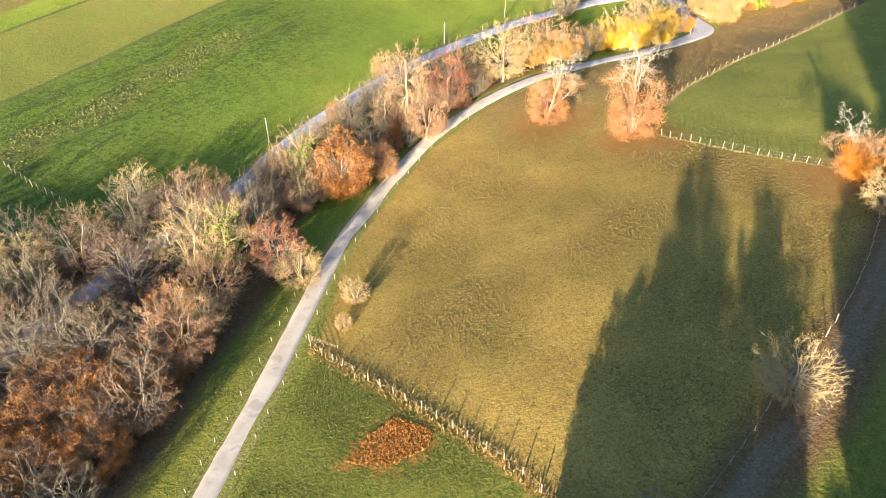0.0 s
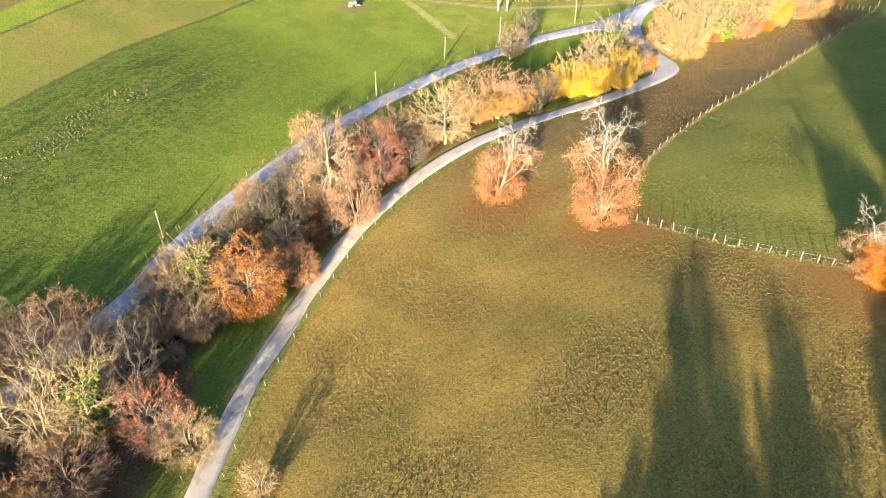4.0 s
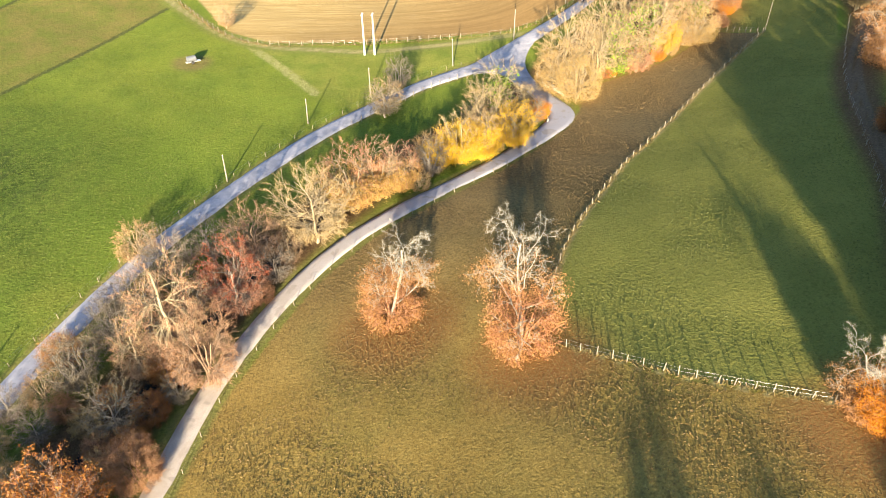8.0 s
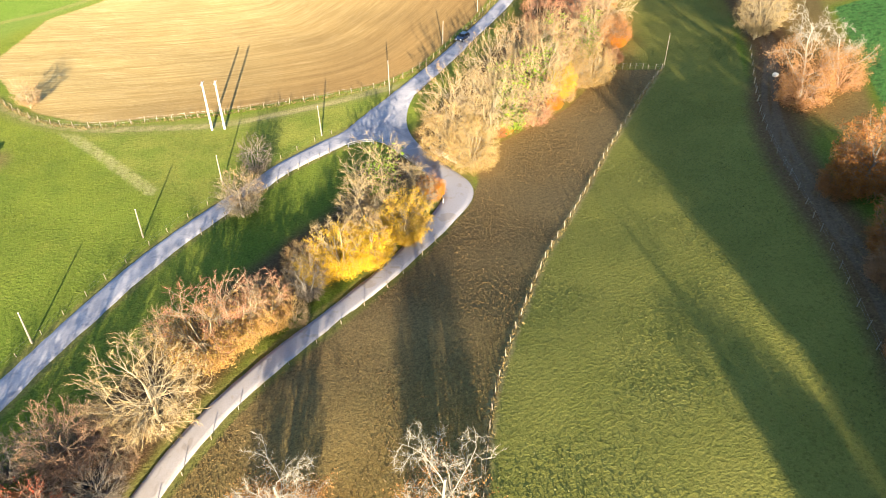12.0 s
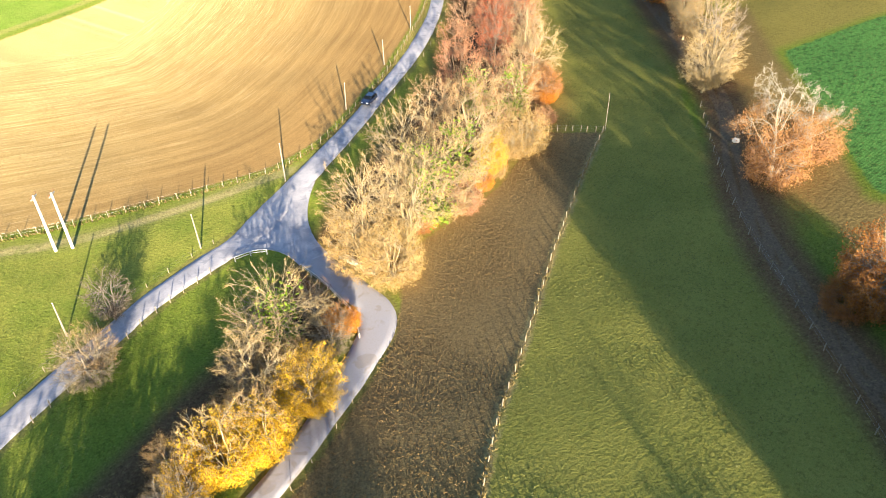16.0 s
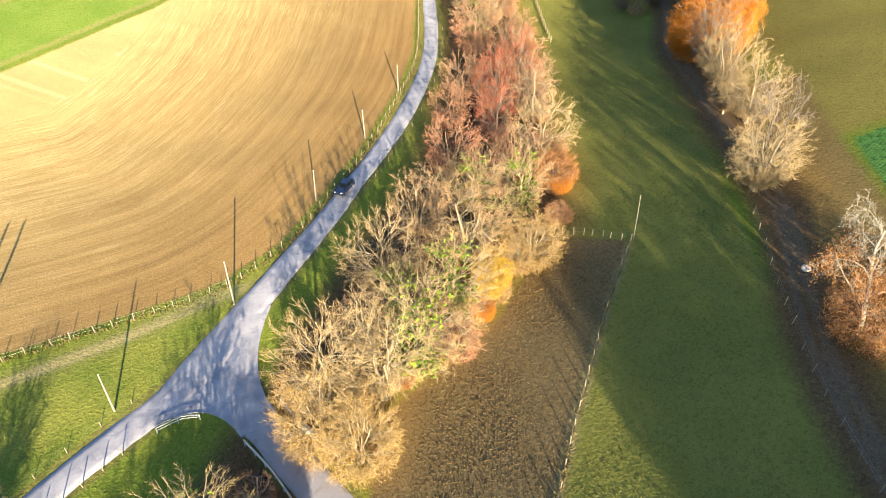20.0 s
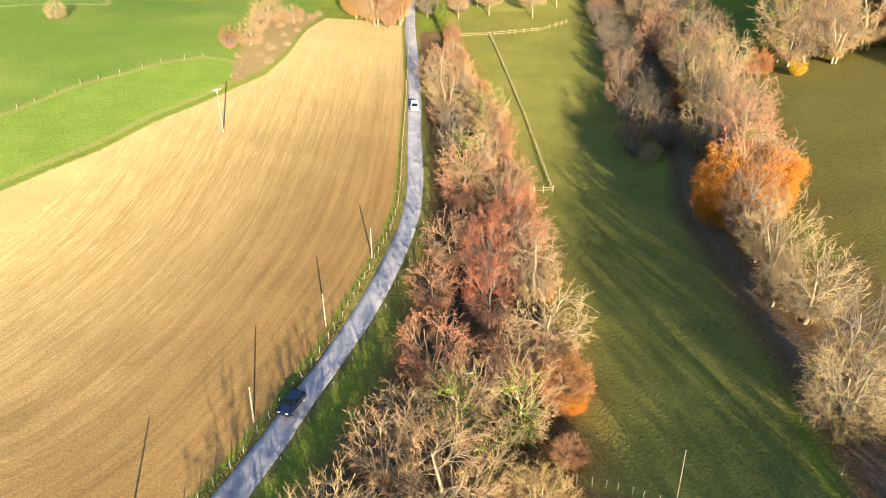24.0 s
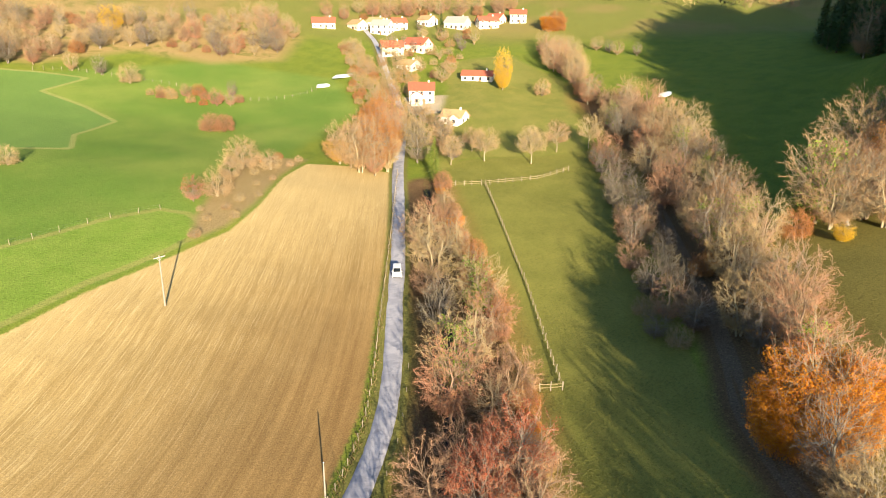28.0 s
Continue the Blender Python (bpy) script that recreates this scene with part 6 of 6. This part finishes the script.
def house(x, y, az, w, d, eave, pitch, wall_m, roof_m, label, chimneys=1, floors=1):
    root = new("house")
    tagged(root, label, "house", "houses of the village")
    z = min(ground_z(x + a, y + b) for a in (-4, 4) for b in (-4, 4))
    root.matrix_basis = pose(x, y, z, 0, 0, az)
    ridge = eave + math.tan(radians(pitch)) * d / 2
    bm = bmesh.new()
    prof = [(-d / 2, -1.2), (d / 2, -1.2), (d / 2, eave), (0, ridge), (-d / 2, eave)]
    ends = [[bm.verts.new((s * w / 2, py, pz)) for py, pz in prof] for s in (-1, 1)]
    bm.faces.new(list(reversed(ends[0])))
    bm.faces.new(ends[1])
    for i in range(5):
        j = (i + 1) % 5
        bm.faces.new((ends[0][i], ends[0][j], ends[1][j], ends[1][i]))
    bmesh.ops.recalc_face_normals(bm, faces=bm.faces[:])
    part("wall", bm, wall_m, root)
    ov = 0.5
    for s in (-1, 1):
        bm = bmesh.new()
        drop = math.tan(radians(pitch)) * ov
        pts = [(-w / 2 - 0.4, 0, ridge + 0.05), (w / 2 + 0.4, 0, ridge + 0.05), (w / 2 + 0.4, s * (d / 2 + ov), eave - drop + 0.05), (-w / 2 - 0.4, s * (d / 2 + ov), eave - drop + 0.05)]
        lo = [bm.verts.new(p) for p in pts]
        hi = [bm.verts.new((p[0], p[1], p[2] + 0.16)) for p in pts]
        bm.faces.new(lo)
        bm.faces.new(hi)
        for i in range(4):
            j = (i + 1) % 4
            bm.faces.new((lo[i], lo[j], hi[j], hi[i]))
        bmesh.ops.recalc_face_normals(bm, faces=bm.faces[:])
        part("roof_slope", bm, roof_m, root)
    for c in range(chimneys):
        bm = bmesh.new()
        cx = w * (0.28 - 0.5 * c)
        box(bm, cx - 0.3, -0.3, ridge - 0.8, cx + 0.3, 0.3, ridge + 0.9, 0.02)
        part("chimney", bm, wall_m, root)
    for fl in range(floors):
        zz = 0.95 + fl * 2.6
        for s in (-1, 1):
            n = max(2, int(w / 3))
            for k in range(n):
                wx = -w / 2 + (k + 0.5) * w / n
                win = new("window")
                win.parent = root
                win.location = (wx, s * (d / 2), zz)
                bm = bmesh.new()
                box(bm, -0.52, -0.05, -0.02, 0.52, 0.05, 1.27, 0.01)
                part("window_frame", bm, SHUTTER if k % 2 else METAL, win)
                bm = bmesh.new()
                box(bm, -0.44, -0.065, 0.06, 0.44, 0.065, 1.19)
                part("pane", bm, PANE, win)
            # gable ends
            for gy in (-d / 4, d / 4):
                win = new("window")
                win.parent = root
                win.location = (s * (w / 2), gy, zz)
                bm = bmesh.new()
                box(bm, -0.05, -0.52, -0.02, 0.05, 0.52, 1.27, 0.01)
                part("window_frame", bm, METAL, win)
                bm = bmesh.new()
                box(bm, -0.065, -0.44, 0.06, 0.065, 0.44, 1.19)
                part("pane", bm, PANE, win)
    bm = bmesh.new()
    box(bm, w * 0.1 - 0.5, -d / 2 - 0.06, 0, w * 0.1 + 0.5, -d / 2 + 0.06, 2.1, 0.01)
    part("door", bm, SHUTTER, root)
    return root


def gable_wing(root, cx, y0, w, depth, eave, pitch, wall_m, roof_m):
    """A small gabled wing built on to the front of a house."""
    top = eave + math.tan(radians(pitch)) * w / 2
    bm = bmesh.new()
    prof = [(-w / 2, -1.2), (w / 2, -1.2), (w / 2, eave), (0, top), (-w / 2, eave)]
    ends = [[bm.verts.new((cx + px, yy, pz)) for px, pz in prof] for yy in (y0 - depth, y0 + 0.4)]
    bm.faces.new(ends[0])
    bm.faces.new(list(reversed(ends[1])))
    for i in range(5):
        j = (i + 1) % 5
        bm.faces.new((ends[0][i], ends[0][j], ends[1][j], ends[1][i]))
    bmesh.ops.recalc_face_normals(bm, faces=bm.faces[:])
    part("wing", bm, wall_m, root)
    for s in (-1, 1):
        bm = bmesh.new()
        pts = [(cx, y0 - depth - 0.35, top + 0.06), (cx, y0 + 1.2, top + 0.06), (cx + s * (w / 2 + 0.4), y0 + 1.2, eave - 0.17), (cx + s * (w / 2 + 0.4), y0 - depth - 0.35, eave - 0.17)]
        lo = [bm.verts.new(p) for p in pts]
        hi = [bm.verts.new((p[0], p[1], p[2] + 0.14)) for p in pts]
        bm.faces.new(lo)
        bm.faces.new(hi)
        for i in range(4):
            j = (i + 1) % 4
            bm.faces.new((lo[i], lo[j], hi[j], hi[i]))
        bmesh.ops.recalc_face_normals(bm, faces=bm.faces[:])
        part("wing_roof", bm, roof_m, root)
    win = new("window")
    win.parent = root
    win.location = (cx, y0 - depth, 0.9)
    for name, a, t, m in (("window_frame", 0.6, 0.05, SHUTTER), ("pane", 0.5, 0.07, PANE)):
        bm = bmesh.new()
        box(bm, -a, -t, 0.0 if a > 0.55 else 0.1, a, t, 1.3 if a > 0.55 else 1.2, 0.01)
        part(name, bm, m, win)


white_house = house(231, 398, -33, 9.5, 9, 5.2, 30, PLASTER, ROOF_RED, "two-storey white house with a red tiled roof", floors=2)
cottage = house(226.5, 369.5, -60, 8.0, 7, 2.9, 30, PLASTER, ROOF_TAN, "low white cottage with sand-coloured roof tiles")
gable_wing(white_house, -1.8, -4.5, 4.2, 2.6, 3.6, 32, PLASTER, ROOF_RED)
gable_wing(cottage, 2.0, -3.5, 3.4, 1.8, 2.6, 34, PLASTER, ROOF_TAN)
house(264, 406, -48, 13, 6.5, 2.7, 30, PLASTER, ROOF_RED, "long low house with a red tiled roof", 1)
house(250, 438, -75, 9, 7, 2.9, 30, PLASTER, ROOF_TAN, "cream cottage with a pale roof in the village")
house(255, 462, -20, 10, 8, 4.6, 34, PLASTER, ROOF_RED, "white village house with a red roof", floors=2)
house(269, 461, -68, 12, 8, 4.2, 36, PLASTER_CREAM, ROOF_RED, "farmhouse with a broad red roof", floors=2)
house(248, 521, -25, 12, 8, 3.2, 34, PLASTER, ROOF_RED, "white farmhouse with a red roof on the meadow")
house(264, 513, -80, 9, 7, 3.5, 32, PLASTER_CREAM, ROOF_TAN, "cream village house with a sandy roof")
house(272, 501, -55, 10, 8, 5.0, 34, PLASTER, ROOF_GREY, "tall white village house with a grey roof", floors=2)
house(283, 503, -10, 8, 7, 4.6, 34, PLASTER, ROOF_RED, "white village house with a steep red roof", floors=2)
house(276, 514, -62, 9, 7, 3.4, 32, PLASTER, ROOF_TAN, "low white cottage behind the lane")
house(312, 489, -62, 12, 9, 3.8, 34, PLASTER_CREAM, ROOF_GREY, "broad barn with a grey roof")
house(326, 481, -20, 11, 8, 4.4, 32, PLASTER, ROOF_RED, "white house with red roof at the village edge", floors=2)
house(336, 486, -70, 9, 7, 3.6, 34, PLASTER_CREAM, ROOF_RED, "cream house with a red roof among trees")
house(347, 480, -40, 9, 8, 5.2, 32, PLASTER, ROOF_RED, "tall white house with a red roof", floors=2)
house(301, 502, -78, 9, 7, 3.8, 32, PLASTER, ROOF_TAN, "pale village house behind a fir tree")


# ---- grass tufts, one body a field ----
GRASS_DRY = leaf_material("dry pasture grass", (0.145, 0.093, 0.036), (0.195, 0.127, 0.05), (0.10, 0.07, 0.026), 0.3)
GRASS_OLIVE = leaf_material("grazed grass", (0.09, 0.097, 0.023), (0.125, 0.122, 0.031), (0.06, 0.07, 0.017), 0.3)
GRASS_GREEN = leaf_material("meadow grass", (0.085, 0.11, 0.019), (0.125, 0.14, 0.025), (0.06, 0.085, 0.016), 0.3)
RUSHES = leaf_material("rushes", (0.08, 0.10, 0.03), (0.16, 0.15, 0.05), (0.04, 0.06, 0.02), 0.3)


LEAF_BRACKEN = leaf_material("rusty bracken", (0.30, 0.105, 0.03), (0.37, 0.16, 0.042), (0.24, 0.17, 0.036), 0.2)


def tufts(poly, count, height, width, material, label, seed, name="grass", patchy=0.0):
    rng = np.random.RandomState(seed)
    p = np.array(poly, float)
    lo, hi = p.min(0), p.max(0)
    q = rng.uniform(lo, hi, (count * 2, 2))
    keep = inside_by(q[:, 0], q[:, 1], poly) > 0.2
    keep &= np.minimum(line_distance(q[:, 0], q[:, 1], LANE[::2]), line_distance(q[:, 0], q[:, 1], MAIN[::2])) > 2.3
    if patchy:
        keep &= np.sin(q[:, 0] * 0.31 + 2 * np.sin(q[:, 1] * 0.19)) * np.sin(q[:, 1] * 0.27 + q[:, 0] * 0.11) + rng.normal(0, 0.5, len(q)) > patchy - 0.6
    q = q[keep][:count]
    n = len(q)
    z = heights(q[:, 0], q[:, 1])
    a = rng.uniform(0, 6.283, n)
    h = height * rng.lognormal(0, 0.35, n)
    w = width * rng.uniform(0.6, 1.4, n)
    dx, dy = np.cos(a) * w, np.sin(a) * w
    lean = rng.normal(0, 0.5, (n, 2)) * h[:, None]
    v = np.empty((n, 3, 3))
    v[:, 0] = np.stack([q[:, 0] - dx, q[:, 1] - dy, z - 0.02], -1)
    v[:, 1] = np.stack([q[:, 0] + dx, q[:, 1] + dy, z - 0.02], -1)
    v[:, 2] = np.stack([q[:, 0] + lean[:, 0], q[:, 1] + lean[:, 1], z + h], -1)
    me = bpy.data.meshes.new(name)
    me.vertices.add(n * 3)
    me.vertices.foreach_set("co", v.ravel())
    me.loops.add(n * 3)
    me.loops.foreach_set("vertex_index", np.arange(n * 3))
    me.polygons.add(n)
    me.polygons.foreach_set("loop_start", np.arange(0, n * 3, 3))
    me.update(calc_edges=True)
    me.materials.append(material)
    tagged(new(name, me), label, "grass", kind="stuff")


tufts(BROWN, 200000, 0.085, 0.075, GRASS_DRY, "dry brown tufted pasture grass", 1)
tufts(PASTURE, 200000, 0.08, 0.08, GRASS_OLIVE, "grazed olive-green pasture grass", 2)
tufts([(-16, 61), (-20, 45), (-23, 28), (12, 28), (9, 35), (1, 44), (-10, 55)], 36000, 0.055, 0.06, GRASS_OLIVE, "green meadow grass by the lane", 3)
tufts([(-34, 112), (-20, 134), (0, 158), (30, 183), (55, 195), (30, 203), (12, 212), (-10, 240), (-60, 180), (-95, 125), (-60, 95), (-45, 96)], 130000, 0.055, 0.065, GRASS_GREEN, "green hay meadow grass beside the road", 4)
tufts(MARSH, 5000, 0.28, 0.14, RUSHES, "rushes in the damp hollow of the meadow", 5, "rushes", 0.6)
tufts(RUST, 3200, 0.13, 0.07, LEAF_BRACKEN, "rust-coloured bracken patch in the meadow", 6, "bracken")
